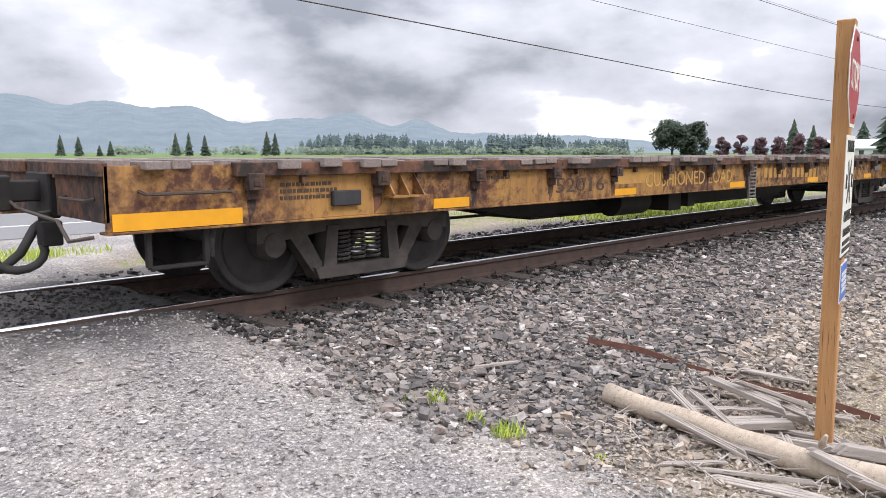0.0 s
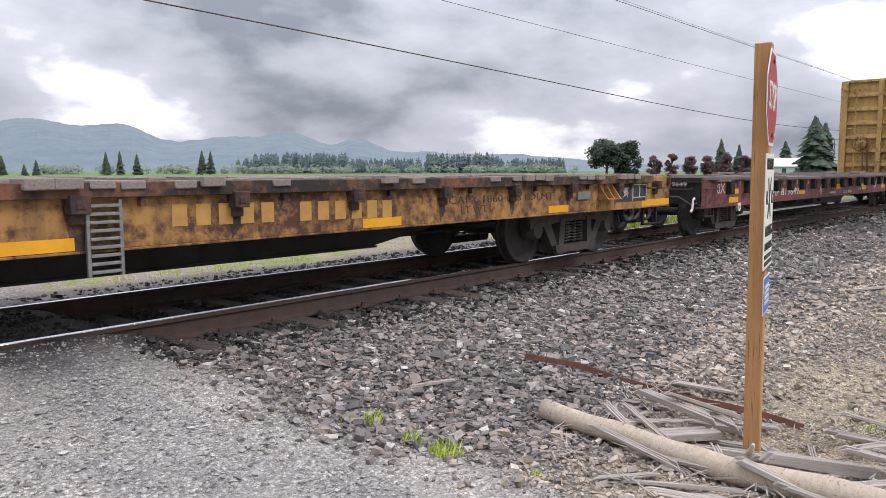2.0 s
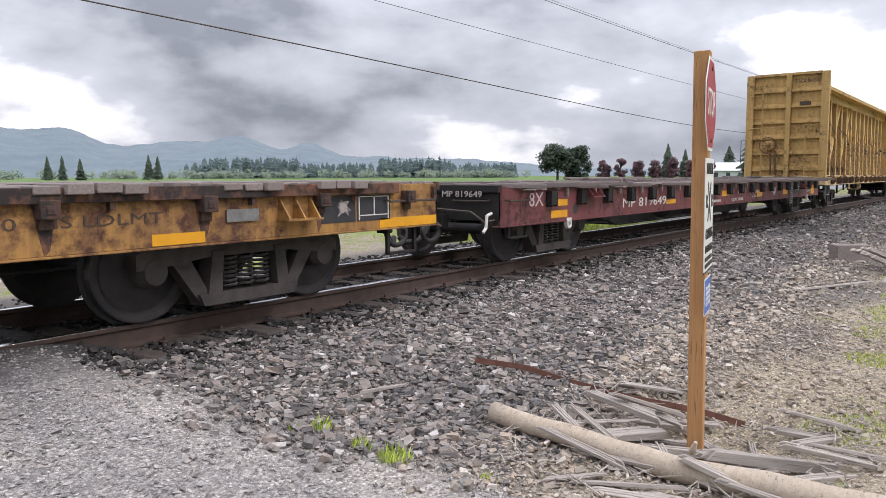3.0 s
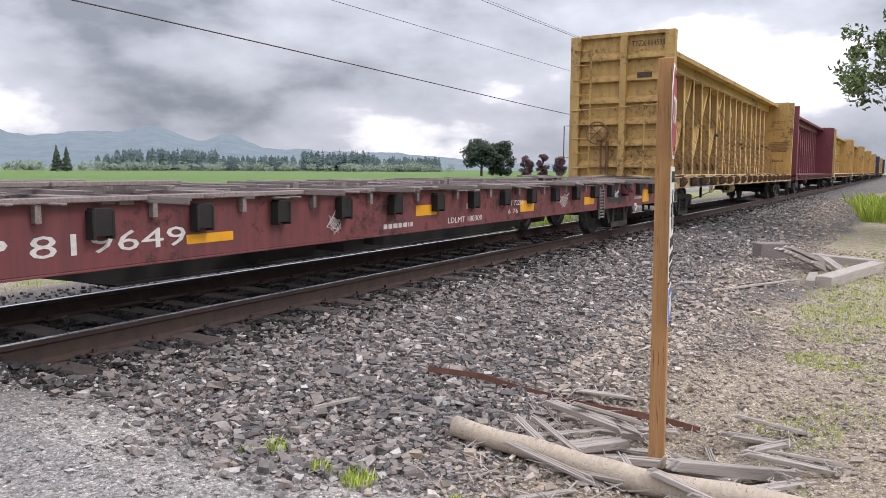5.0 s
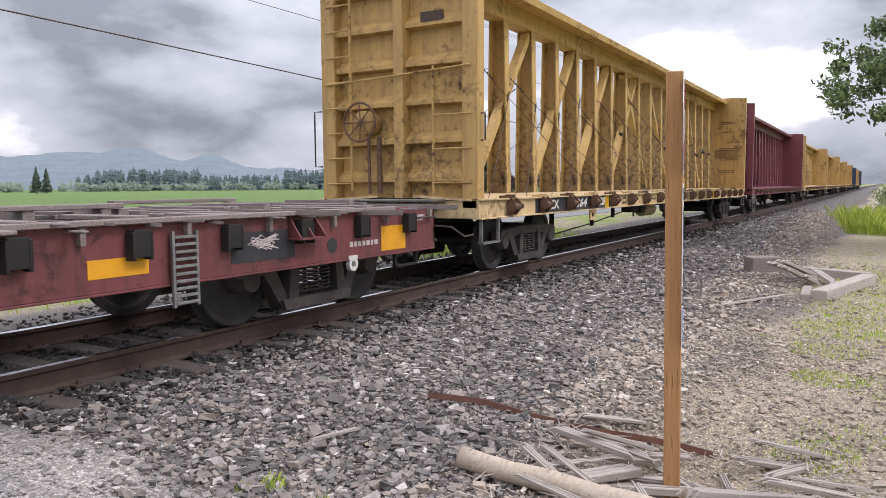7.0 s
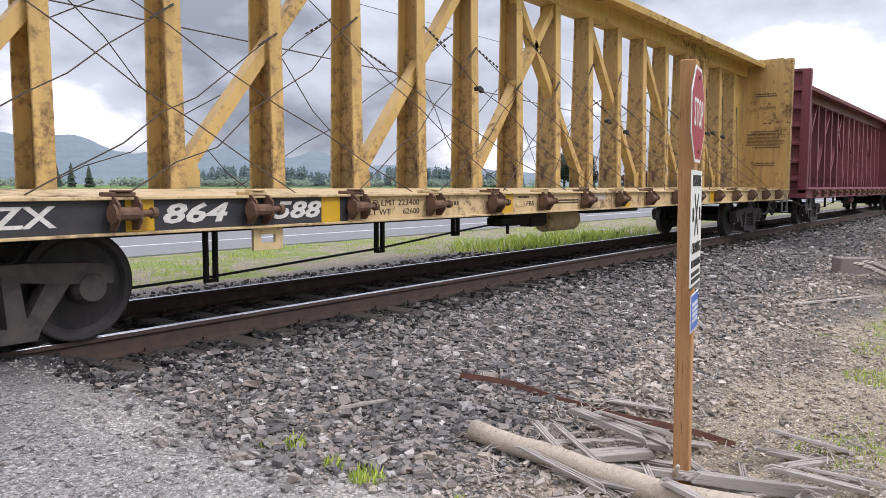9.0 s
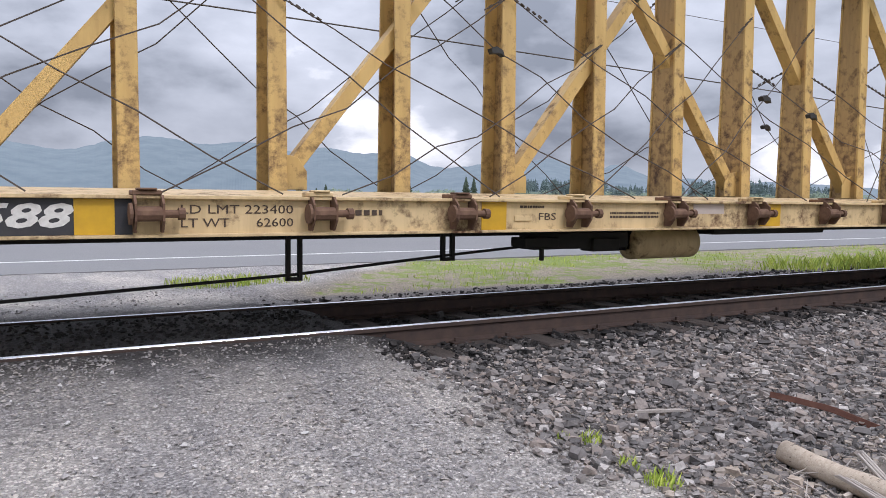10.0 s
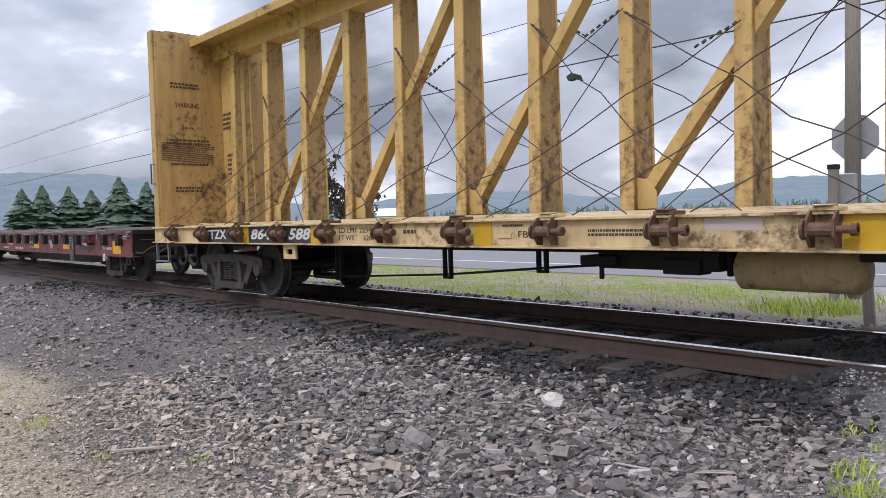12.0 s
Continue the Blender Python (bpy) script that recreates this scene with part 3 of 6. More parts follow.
def build_stones():
    rs = np.random.RandomState(8)

    def area(x0, x1, y0, y1, n):
        return np.stack([rs.uniform(x0, x1, n), rs.uniform(y0, y1, n)], -1)

    p = np.concatenate([area(2.4, 9, -5.4, -0.08, 36000), area(9, 18, -5.2, -0.1, 14000), area(18, 48, -4.0, -0.1, 6000), area(-7, -0.9, -5.0, -0.08, 21000), area(-20, -7, -3.8, -0.1, 5000), area(2.6, 16, 0.08, 1.43, 3200), area(-14, -2.4, 0.08, 1.43, 2600), area(-14, 16, 1.6, 3.6, 3500)])
    thin = step(-p[:, 1] + 0.4 * vnoise(p[:, 0], p[:, 1], 0.8, 21), 3.3, 4.6) * 0.72
    keep = (crossing(p[:, 0], p[:, 1]) < 0.15 + 0.8 * rs.uniform(size=len(p)) ** 2) & (rs.uniform(size=len(p)) > thin)
    near_rail = np.minimum(np.abs(p[:, 1]), np.abs(p[:, 1] - 1.505)) < 0.09
    ties = np.array(TIES)
    at = np.clip(np.searchsorted(ties, p[:, 0]), 1, len(ties) - 1)
    gap_x = np.minimum(np.abs(p[:, 0] - ties[at - 1]), np.abs(p[:, 0] - ties[at]))
    bare = (gap_x < 0.125) & (p[:, 1] > -0.5) & (p[:, 1] < 2.0) & (rs.uniform(size=len(p)) < 0.88)
    p = p[keep & ~near_rail & ~bare]
    size = 0.0205 * np.exp(rs.normal(0, 0.36, len(p)))
    size *= np.where(np.abs(p[:, 0]) > 18, 1.7, np.where(p[:, 0] > 9, 1.25, 1.0))
    size = np.clip(size, 0.01, 0.06)
    size *= 1 - 0.35 * step(-p[:, 1], 3.0, 4.2)
    mid_track = area(-2.5, 2.7, 0.1, 1.4, 1700)
    p, size = np.concatenate([p, mid_track]), np.concatenate([size, rs.uniform(0.01, 0.022, len(mid_track))])
    # stones near the rails that take the colour with oil and painted shade
    oily_shaded = p[:, 1] + 0.5 * rs.uniform(-1, 1, len(p)) > np.where(p[:, 0] < -0.9, -1.15, -0.6)
    tan = rs.uniform(size=len(p)) < step(-p[:, 1] + 0.3 * vnoise(p[:, 0], p[:, 1], 0.9, 24) + 0.035 * np.maximum(p[:, 0] - 4, 0), 2.7, 3.7)
    scatter_stones("tan_chips", "pale tan stone chips at the edge of the ballast", p[tan & ~oily_shaded], size[tan & ~oily_shaded], CHIP, 34)
    scatter_stones("ballast_stones", "grey-brown crushed ballast stones along the track", p[~oily_shaded & ~tan], size[~oily_shaded & ~tan], BALLAST, 31)
    scatter_stones("track_stones", "oily crushed stones between the rails, with the train's shade painted in", p[oily_shaded], size[oily_shaded], OILY_SHADED, 33)
    q = np.concatenate([area(-1.9, 4.0, -5.3, -0.1, 42000), area(3.0, 9.5, -6.0, -3.5, 15000), area(-9, -1.2, -6.0, -3.2, 12000), area(-2.6, 3.2, 1.6, 5.5, 4000)])
    tread = vnoise(q[:, 0] * 1.0, q[:, 1] * 0.35, 0.75, 40)
    q = q[rs.uniform(size=len(q)) > 0.55 * (tread > 0.1)]
    size = 0.0082 * np.exp(rs.normal(0, 0.45, len(q)))
    size = np.clip(size, 0.003, 0.022)
    on = crossing(q[:, 0], q[:, 1]) > 0.4
    few = ~on & (rs.uniform(size=len(q)) < 0.6)
    scatter_stones("drive_pebbles", "small grey and tan pebbles on the gravel drive", q[on], size[on], PEBBLE, 32, True)
    scatter_stones("dirt_pebbles", "small tan pebbles strewn over the dirt verge", q[few], size[few], CHIP, 35, True)


build_stones()


def loose_rock(x, y, r, label, material, seed):
    rng = np.random.RandomState(seed)
    bm = bmesh.new()
    bmesh.ops.create_icosphere(bm, subdivisions=2, radius=r)
    for v in bm.verts:
        v.co *= 1 + rng.uniform(-0.16, 0.12)
        v.co.z *= 0.72
    me = bpy.data.meshes.new("rock")
    bm.to_mesh(me)
    bm.free()
    me.materials.append(material)
    ob = tagged(new("rock", me), label, "rock")
    ob.matrix_basis = pose(x, y, at_ground(x, y) + r * 0.4, 10, 5, seed * 40)
    return ob


PALEROCK = plain("pale_quarry_stone", (0.50, 0.45, 0.41), (0.62, 0.57, 0.52), 0.9, 0, 12, 0.5)
DARKROCK = plain("dark_quarry_stone", (0.17, 0.155, 0.145), (0.26, 0.24, 0.22), 0.9, 0, 12, 0.5)
loose_rock(-3.32, -1.60, 0.085, "pale angular rock lying on the ballast", PALEROCK, 1)
loose_rock(-3.45, -2.75, 0.095, "dark rounded rock lying on the ballast", DARKROCK, 2)
loose_rock(-2.81, -2.38, 0.05, "dark rounded rock lying on the ballast", DARKROCK, 4)

# ---- railway cars ----
NEAR = -1.30
K = 1.05
FACE = pose(0, 0, 0, 90, 0, 0)


def speed_run(t):
    """Metres that the train has run at t seconds."""
    return 4.548654 * t + 0.01378063 * t * t - 0.001265533 * t ** 3


WHEEL_R = 0.42
WHEELSETS = []


def wheelset(car, x, spin=True):
    s = Shape()
    for side in (-1, 1):
        y = side * 0.7525
        prof = [(-0.075, 0.0), (-0.075, 0.10), (-0.055, 0.13), (-0.03, 0.33), (-0.062, 0.365), (-0.066, 0.405), (-0.06, 0.42), (0.03, 0.425), (0.045, 0.452), (0.068, 0.452), (0.07, 0.37), (0.03, 0.34), (0.02, 0.13), (0.06, 0.1), (0.06, 0.0)]
        s.lathe([(y + side * -a, r) for a, r in prof], 36)
    s.tube([(0, -0.75, 0), (0, 0.75, 0)], 0.075, 14)
    ob = part("wheelset", s, WHEEL, car, "pair of dark steel wheels on an axle", smooth=False)
    ob.matrix_basis = pose(x, 0, WHEEL_R)
    for side in (-1, 1):
        y = side * 0.7525
        tread = Shape().lathe([(y + side * 0.062, 0.421), (y - side * 0.028, 0.427)], 36)
        part("tread", tread, TREAD, ob, "worn bright tread rim")
    if spin:
        WHEELSETS.append((ob, x))
    return ob


def truck(car, xc, base=1.78, spin=True):
    h = base / 2
    for dx in (-h, h):
        wheelset(car, xc + dx, spin)
    for side in (-1, 1):
        y0, y1 = side * 0.86, side * 1.02
        s = Shape()
        top = [(-h - 0.16, 0.56), (-h - 0.05, 0.60), (-0.42, 0.63), (0.42, 0.63), (h + 0.05, 0.60), (h + 0.16, 0.56), (h + 0.16, 0.44), (h - 0.16, 0.46), (0.42, 0.50), (-0.42, 0.50), (-h + 0.16, 0.46), (-h - 0.16, 0.44)]
        s.prism([(xc + u, z) for u, z in top], y0, y1)
        for d in (-1, 1):
            s.prism([(xc + d * u, z) for u, z in ((h - 0.13, 0.50), (h - 0.30, 0.52), (0.42, 0.22), (0.36, 0.11), (0.50, 0.13))], y0 + side * 0.01, y1 - side * 0.01)
            s.prism([(xc + d * u, z) for u, z in ((0.27, 0.55), (0.38, 0.55), (0.44, 0.13), (0.30, 0.15))], y0 + side * 0.005, y1 + side * 0.02)
            s.lathe([(side * 1.03, 0.0), (side * 1.03, 0.10), (side * 0.95, 0.13), (side * 0.85, 0.13)], 16, "y", (xc + d * h, 0, 0.42))
        s.prism([(xc + u, z) for u, z in ((-0.48, 0.10), (0.48, 0.10), (0.52, 0.20), (-0.52, 0.20))], y0 - side * 0.02, y1 + side * 0.03)
        frame_ob = part("truck_side_frame", s, TRUCK, car, "cast steel truck side frame", 0.012)
        coils = Shape()
        for cx in (-0.17, 0.0, 0.17):
            for k in range(7):
                z = 0.215 + k * 0.038
                n = 12
                ring = [(xc + cx + 0.072 * math.cos(q * math.tau / n), side * 0.945 + 0.072 * math.sin(q * math.tau / n), z + 0.038 * q / n) for q in range(n + 1)]
                coils.tube(ring, 0.0125, 5, False)
        part("spring", coils, SPRING, frame_ob, "nest of coil springs")
    part("bolster", Shape().box(xc - 0.2, xc + 0.2, -0.95, 0.95, 0.47, 0.66).box(xc - 0.12, xc + 0.12, -0.6, 0.6, 0.3, 0.47), UNDER, car, bevel=0.02)


def coupler(car, x, out):
    """A knuckle coupler that sticks out of a car's end, with its air hose and lift rod."""
    s = Shape()
    s.box(x - out * 0.3, x + out * 0.28, -0.075, 0.075, 0.80, 0.96)
    s.prism([(x + out * u, y) for u, y in ((0.24, -0.15), (0.36, -0.19), (0.50, -0.12), (0.44, -0.04), (0.50, 0.07), (0.44, 0.17), (0.28, 0.15))], 0.74, 1.0, "z")
    s.box(x - out * 0.05, x + out * 0.03, -0.28, 0.28, 0.68, 1.02)
    part("coupler", s, UNDER, car, "grimy knuckle coupler", 0.012)
    hose = [(x + out * 0.05, -0.33, 0.70), (x + out * 0.16, -0.34, 0.62), (x + out * 0.26, -0.34, 0.45), (x + out * 0.38, -0.30, 0.34), (x + out * 0.5, -0.22, 0.33), (x + out * 0.58, -0.16, 0.40)]
    hose = [Vector(p) for p in hose]
    loop = [Vector((x + out * (0.30 + 0.17 * math.cos(a)), -0.45, 0.47 + 0.13 * math.sin(a))) for a in [math.radians(v) for v in range(-200, 31, 23)]]
    part("hose_loop", Shape().tube(loop, 0.032, 8), RUBBER, car, "slack black hose loop", smooth=True)
    part("hose_valve", Shape().box(min(x + out * 0.02, x + out * 0.16), max(x + out * 0.02, x + out * 0.16), -0.52, -0.38, 0.50, 0.68).tube([(x + out * 0.1, -0.45, 0.55), (x + out * 0.12, -0.45, 0.75)], 0.05, 8), UNDER, car, "grimy angle cock", 0.01)
    part("air_hose", Shape().tube(hose, 0.036, 8), RUBBER, car, "black rubber air hose", smooth=True)
    rod = [(x + out * 0.06, -1.25, 0.62), (x + out * 0.2, -1.2, 0.60), (x + out * 0.2, -1.0, 0.72), (x + out * 0.22, -0.2, 0.76), (x + out * 0.3, -0.1, 0.86)]
    part("lift_rod", Shape().tube(rod, 0.014, 6), CABLE, car)


def bars(car, pts, r=0.012, material=None, name="grab_iron"):
    return part(name, Shape().tube(pts, r, 6), material or CABLE, car)


def plate(car, name, x0, x1, z0, z1, material, y=NEAR, depth=0.004, label=""):
    return part(name, Shape().box(x0 * K, x1 * K, y - depth, y, z0, z1), material, car, label)


def flat_car(name_label, length, sill_mat, edge_mat, z_low, z_top, plank_ragged, stakes, rng, inset):
    """A flat car: side sills, centre sill, plank deck, stake pockets, trucks, couplers."""
    car = thing("flat_car", name_label, "railway flat car")
    L = length
    for side in (-1, 1):
        y = side * 1.30
        s = Shape()
        s.prism([(0.0, z_low), (L, z_low), (L, z_top - 0.02), (0.0, z_top - 0.02)], y, y - side * 0.025)
        s.box(0.0, L, min(y + side * 0.012, y - side * 0.13), max(y + side * 0.012, y - side * 0.13), z_low - 0.018, z_low)
        part("side_sill", s, sill_mat, car, "weathered steel side sill", 0.004)
        edge = Shape().box(0.9 if edge_mat is RUSTY_EDGE else 0.35, L - (0.7 if edge_mat is RUSTY_EDGE else 0.9), min(y + side * 0.07, y - side * 0.02), max(y + side * 0.07, y - side * 0.02), z_top - 0.11 if edge_mat is RUSTY_EDGE else z_top - 0.045, z_top - 0.005)
        part("deck_edge", edge, edge_mat, car, "rust-streaked deck edge angle", 0.006)
    for x in (0.0, L):
        out = -1 if x == 0 else 1
        s = Shape()
        for ya, yb in ((-1.30, -0.34), (0.34, 1.30)):
            s.box(min(x, x - out * 0.03), max(x, x - out * 0.03), ya, yb, z_low + 0.06, z_top)
            s.box(min(x, x + out * 0.05), max(x, x + out * 0.05), ya, yb, z_top - 0.09, z_top)
        s.box(min(x, x - out * 0.03), max(x, x - out * 0.03), -0.34, 0.34, z_top - 0.12, z_top)
        part("end_sill", s, UNDER if sill_mat is MAROON else RUSTY_EDGE, car, "rusted end sill", 0.005)
        coupler(car, x, out)
        bars(car, [(x + out * 0.01, -1.15, 0.86), (x + out * 0.06, -1.12, 0.85), (x + out * 0.06, -0.62, 0.85), (x + out * 0.01, -0.6, 0.86)])
        for y in (-1.22,):
            st = Shape()
            xa = x - out * 0.30
            st.box(xa - 0.02, xa + 0.02, y - 0.02, y + 0.02, 0.38, z_low)
            st.box(xa - out * 0.42 - 0.02, xa - out * 0.42 + 0.02, y - 0.02, y + 0.02, 0.38, z_low)
            st.box(min(xa, xa - out * 0.42), max(xa, xa - out * 0.42), y - 0.035, y + 0.035, 0.36, 0.385)
            part("sill_step", st, UNDER, car, "bent steel stirrup step", 0.004)
    low = z_low - 0.29
    belly = [(0.5, z_top - 0.06), (0.5, 0.72), (3.4, 0.68), (5.4, low), (L - 5.4, low), (L - 3.4, 0.68), (L - 0.5, 0.72), (L - 0.5, z_top - 0.06)]
    cs = Shape().prism(belly, -0.36, -0.30).prism(belly, 0.30, 0.36)
    cs.box(5.4, L - 5.4, -0.42, 0.42, low - 0.015, low + 0.005)
    k = 1.0
    while k < L - 0.5:
        cs.box(k - 0.04, k + 0.04, -1.26, 1.26, 0.80, z_top - 0.07)
        k += 1.05
    part("centre_sill", cs, UNDER, car, "black fishbelly centre sill and cross bearers")
    # plank deck
    width = 0.2
    n = int(L / width)
    shapes = []
    for v in range(5):
        s = Shape()
        rag = plank_ragged
        x0, x1 = -width / 2 + 0.006, width / 2 - 0.006
        ys = [-1.31 + rng.uniform(-rag, rag * 0.4), -0.5, 0.5, 1.31]
        for j in range(3):
            dz = rng.uniform(-0.3, 0.3) * rag * 0.4
            s.box(x0 + rng.uniform(0, rag * 0.25), x1 - rng.uniform(0, rag * 0.25), ys[j], ys[j + 1], -0.065, rng.uniform(-0.25, 0.2) * rag * 0.35)
        shapes.append(mesh_of("deck_plank", s, DECKWOOD, 0.006))
    for i in range(n):
        o = new("deck_plank", shapes[rng.randrange(5)])
        o.parent = car
        o.matrix_basis = pose((i + 0.5) * L / n, 0, z_top + 0.012 + rng.uniform(-0.05, 0.06) * plank_ragged, 0, 0, rng.uniform(-6, 6) * plank_ragged)
    # stake pockets
    first = None
    for i, x in enumerate(stakes):
        for side in (-1, 1):
            if first is None:
                s = Shape()
                if edge_mat is RUSTY_EDGE:
                    s.box(-0.065, 0.065, -0.10, 0.0, -0.13, -0.005).box(-0.03, 0.03, -0.108, -0.095, -0.10, -0.04).box(-0.045, 0.045, -0.04, 0.0, -0.2, -0.13)
                else:
                    s.box(-0.07, 0.07, -0.085, 0.0, -0.20, -0.005).box(-0.085, -0.06, -0.09, 0.0, -0.22, -0.02).box(0.06, 0.085, -0.09, 0.0, -0.22, -0.02)
                first = part("stake_pocket", s, RUSTY_EDGE if edge_mat is RUSTY_EDGE else UNDER, car, "bolted stake pocket", 0.005)
                first.matrix_basis = pose(x, NEAR, z_top - 0.08)
            else:
                again(first, pose(x, side * 1.30, z_top - 0.08, 0, 0, 0 if side < 0 else 180))
        if edge_mat is RUSTY_EDGE:
            a, b = rng.uniform(0.05, 0.1), rng.uniform(0.02, 0.06)
            plate_run = Shape().prism([(x - a, z_top - 0.1), (x + a, z_top - 0.1), (x + b, z_low + rng.uniform(0.0, 0.12)), (x - b * 0.6, z_low + 0.003)], NEAR - 0.0015, NEAR)
            part("rust_run", plate_run, RUSTY_EDGE, car, "dark rust run below the pocket")
        for side in (-1, 1):
            rib = Shape().prism([(x + 0.42, z_top - 0.05), (x + 0.46, z_top - 0.05), (x + 0.46, z_top - 0.17), (x + 0.42, z_top - 0.17)], side * 1.30, side * 1.35)
            if side < 0:
                part("gusset", rib, edge_mat, car)
    truck(car, inset)
    truck(car, L - inset)
    # brake gear under the middle
    s = Shape()
    s.tube([(L * 0.36, -0.75, 0.52), (L * 0.36 + 0.75, -0.75, 0.52)], 0.19, 16)
    s.box(L * 0.36 + 1.1, L * 0.36 + 1.45, -1.0, -0.6, 0.36, 0.66).box(L * 0.36 + 1.55, L * 0.36 + 1.75, -1.05, -0.7, 0.40, 0.62)
    s.tube([(3.0, -0.2, 0.42), (L - 3.0, -0.2, 0.42)], 0.02, 6)
    part("brake_gear", s, UNDER, car, "dark brake reservoir and valves", 0.006)
    return car


def gusset_step(car, x, z, material):
    x = x * K
    s = Shape()
    s.box(x - 0.2, x + 0.2, NEAR - 0.16, NEAR, z - 0.015, z)
    for d in (-0.17, 0.0, 0.17):
        s.prism([(NEAR, z), (NEAR - 0.15, z), (NEAR, z + 0.2)], x + d - 0.008, x + d + 0.008, "x")
    return part("rope_bracket", s, material, car, "ribbed rope-pull bracket")


def hanging_ladder(car, x, z0, z1):
    x = x * K
    s = Shape()
    for d in (-0.11, 0.11):
        s.box(x + d - 0.012, x + d + 0.012, NEAR - 0.05, NEAR - 0.02, z0, z1)
    z = z0 + 0.03
    while z < z1:
        s.box(x - 0.1, x + 0.1, NEAR - 0.055, NEAR - 0.015, z - 0.011, z + 0.011)
        z += 0.055
    return part("ladder_plate", s, GALV, car, "galvanised slotted plate", 0.003)


def scribble(car, x, z, w, h, seed, name="chalk_drawing", y=NEAR - 0.004, turns=26, material=None):
    rng = random.Random(seed)
    x = x * K
    pts = []
    for i in range(turns):
        a = i * 1.7 + rng.uniform(-0.5, 0.5)
        r = rng.uniform(0.35, 1.0)
        pts.append((x + 0.5 * w * r * math.cos(a), y, z + 0.5 * h * r * math.sin(a * 0.83 + 0.4)))
    s = Shape()
    s.tube(pts, 0.006, 4)
    return part(name, s, material or CHALK, car, "white chalk scrawl")


def small_print(car, x, z, rows, hgt, w, material, seed, y=NEAR):
    ob = part("lettering", dashes(rows, hgt, w, random.Random(seed)), material, car)
    ob.matrix_basis = pose(x * K, y - 0.003, z)
    return ob


def words(car, text, x, z, size, material, width=None, y=NEAR, shear=0.0, bold=0.0):
    return lettering("lettering", text, size, pose(x * K, y - 0.003, z, 90), material, car, width * K if width else None, shear, bold)


def yellow_flat_car():
    L = 18.38
    car = flat_car("rusty yellow railway flat car with a plank deck", L, YELLOW_CAR, RUSTY_EDGE, 0.645, 1.10, 0.12, [1.05 + 1.2 * i for i in range(15)], random.Random(5), 2.3)
    for x0, x1, z0, z1 in ((0.038, 0.928, 0.65, 0.765), (2.773, 3.221, 0.655, 0.745), (5.608, 6.063, 0.655, 0.735), (8.506, 8.987, 0.65, 0.735), (11.395, 11.867, 0.65, 0.735), (14.286, 14.714, 0.655, 0.74), (16.62, 17.486, 0.65, 0.745)):
        plate(car, "reflector", x0, x1, z0, z1, REFLECT, label="orange-yellow reflective strip")
    bars(car, [(0.22, NEAR, 0.91), (0.24, NEAR - 0.06, 0.89), (0.86, NEAR - 0.06, 0.89), (0.88, NEAR, 0.91)])
    bars(car, [(L - 0.85, NEAR, 0.93), (L - 0.83, NEAR - 0.06, 0.91), (L - 0.1, NEAR - 0.06, 0.91), (L - 0.08, NEAR, 0.93)])
    part("card_holder", Shape().box(1.68 * K, 1.95 * K, NEAR - 0.05, NEAR, 0.735, 0.86), PANEL, car, "black card holder box", 0.008)
    plate(car, "card_holder", 14.9, 15.2, 0.80, 0.90, GALV, depth=0.02, label="grey metal placard frame")
    gusset_step(car, 2.38, 0.80, YELLOW_CAR)
    gusset_step(car, 15.58, 0.80, YELLOW_CAR)
    hanging_ladder(car, 9.162, 0.47, 0.98)
    words(car, "52016", 4.952, 0.80, 0.23, BLACKINK, 0.88)
    words(car, "CUSHIONED LOAD", 7.41, 0.815, 0.27, FADED, 2.3)
    for k in range(12):
        if k != 5:
            x = 10.12 + k * 0.19
            part("paint_bar", Shape().box(x, x + 0.12, NEAR - 0.005, NEAR, 0.77 - 0.003 * k, 0.93 - 0.003 * k), DULL, car, "faded yellow paint bar")
    words(car, "CAPY 1860  MS LDLMT", 13.45, 0.86, 0.115, BLACKINK, 1.85)
    words(car, "LT WT", 12.92, 0.755, 0.115, BLACKINK, 0.42)
    plate(car, "stencil_panel", 15.88, 16.3, 0.73, 0.98, PANEL)
    plate(car, "stencil_panel", 16.32, 16.77, 0.73, 0.98, PANEL)
    for a, b in (((16.34, 0.78), (16.75, 0.79)), ((16.54, 0.79), (16.555, 0.97)), ((16.34, 0.96), (16.75, 0.97)), ((16.34, 0.74), (16.355, 0.97)), ((16.735, 0.74), (16.75, 0.97))):
        plate(car, "stencil_frame", a[0], b[0], a[1], b[1], WHITE, NEAR - 0.004, 0.003)
    small_print(car, 1.5, 0.87, 3, 0.03, 0.55, BLACKINK, 1)
    small_print(car, 3.5, 0.92, 1, 0.035, 0.6, BLACKINK, 2)
    scribble(car, 16.15, 0.87, 0.2, 0.18, 4)
    part("patch", Shape().box(5.6 * K, 6.35 * K, NEAR - 0.002, NEAR, 0.79, 0.97), DULL, car, "paler repainted patch")
    return car


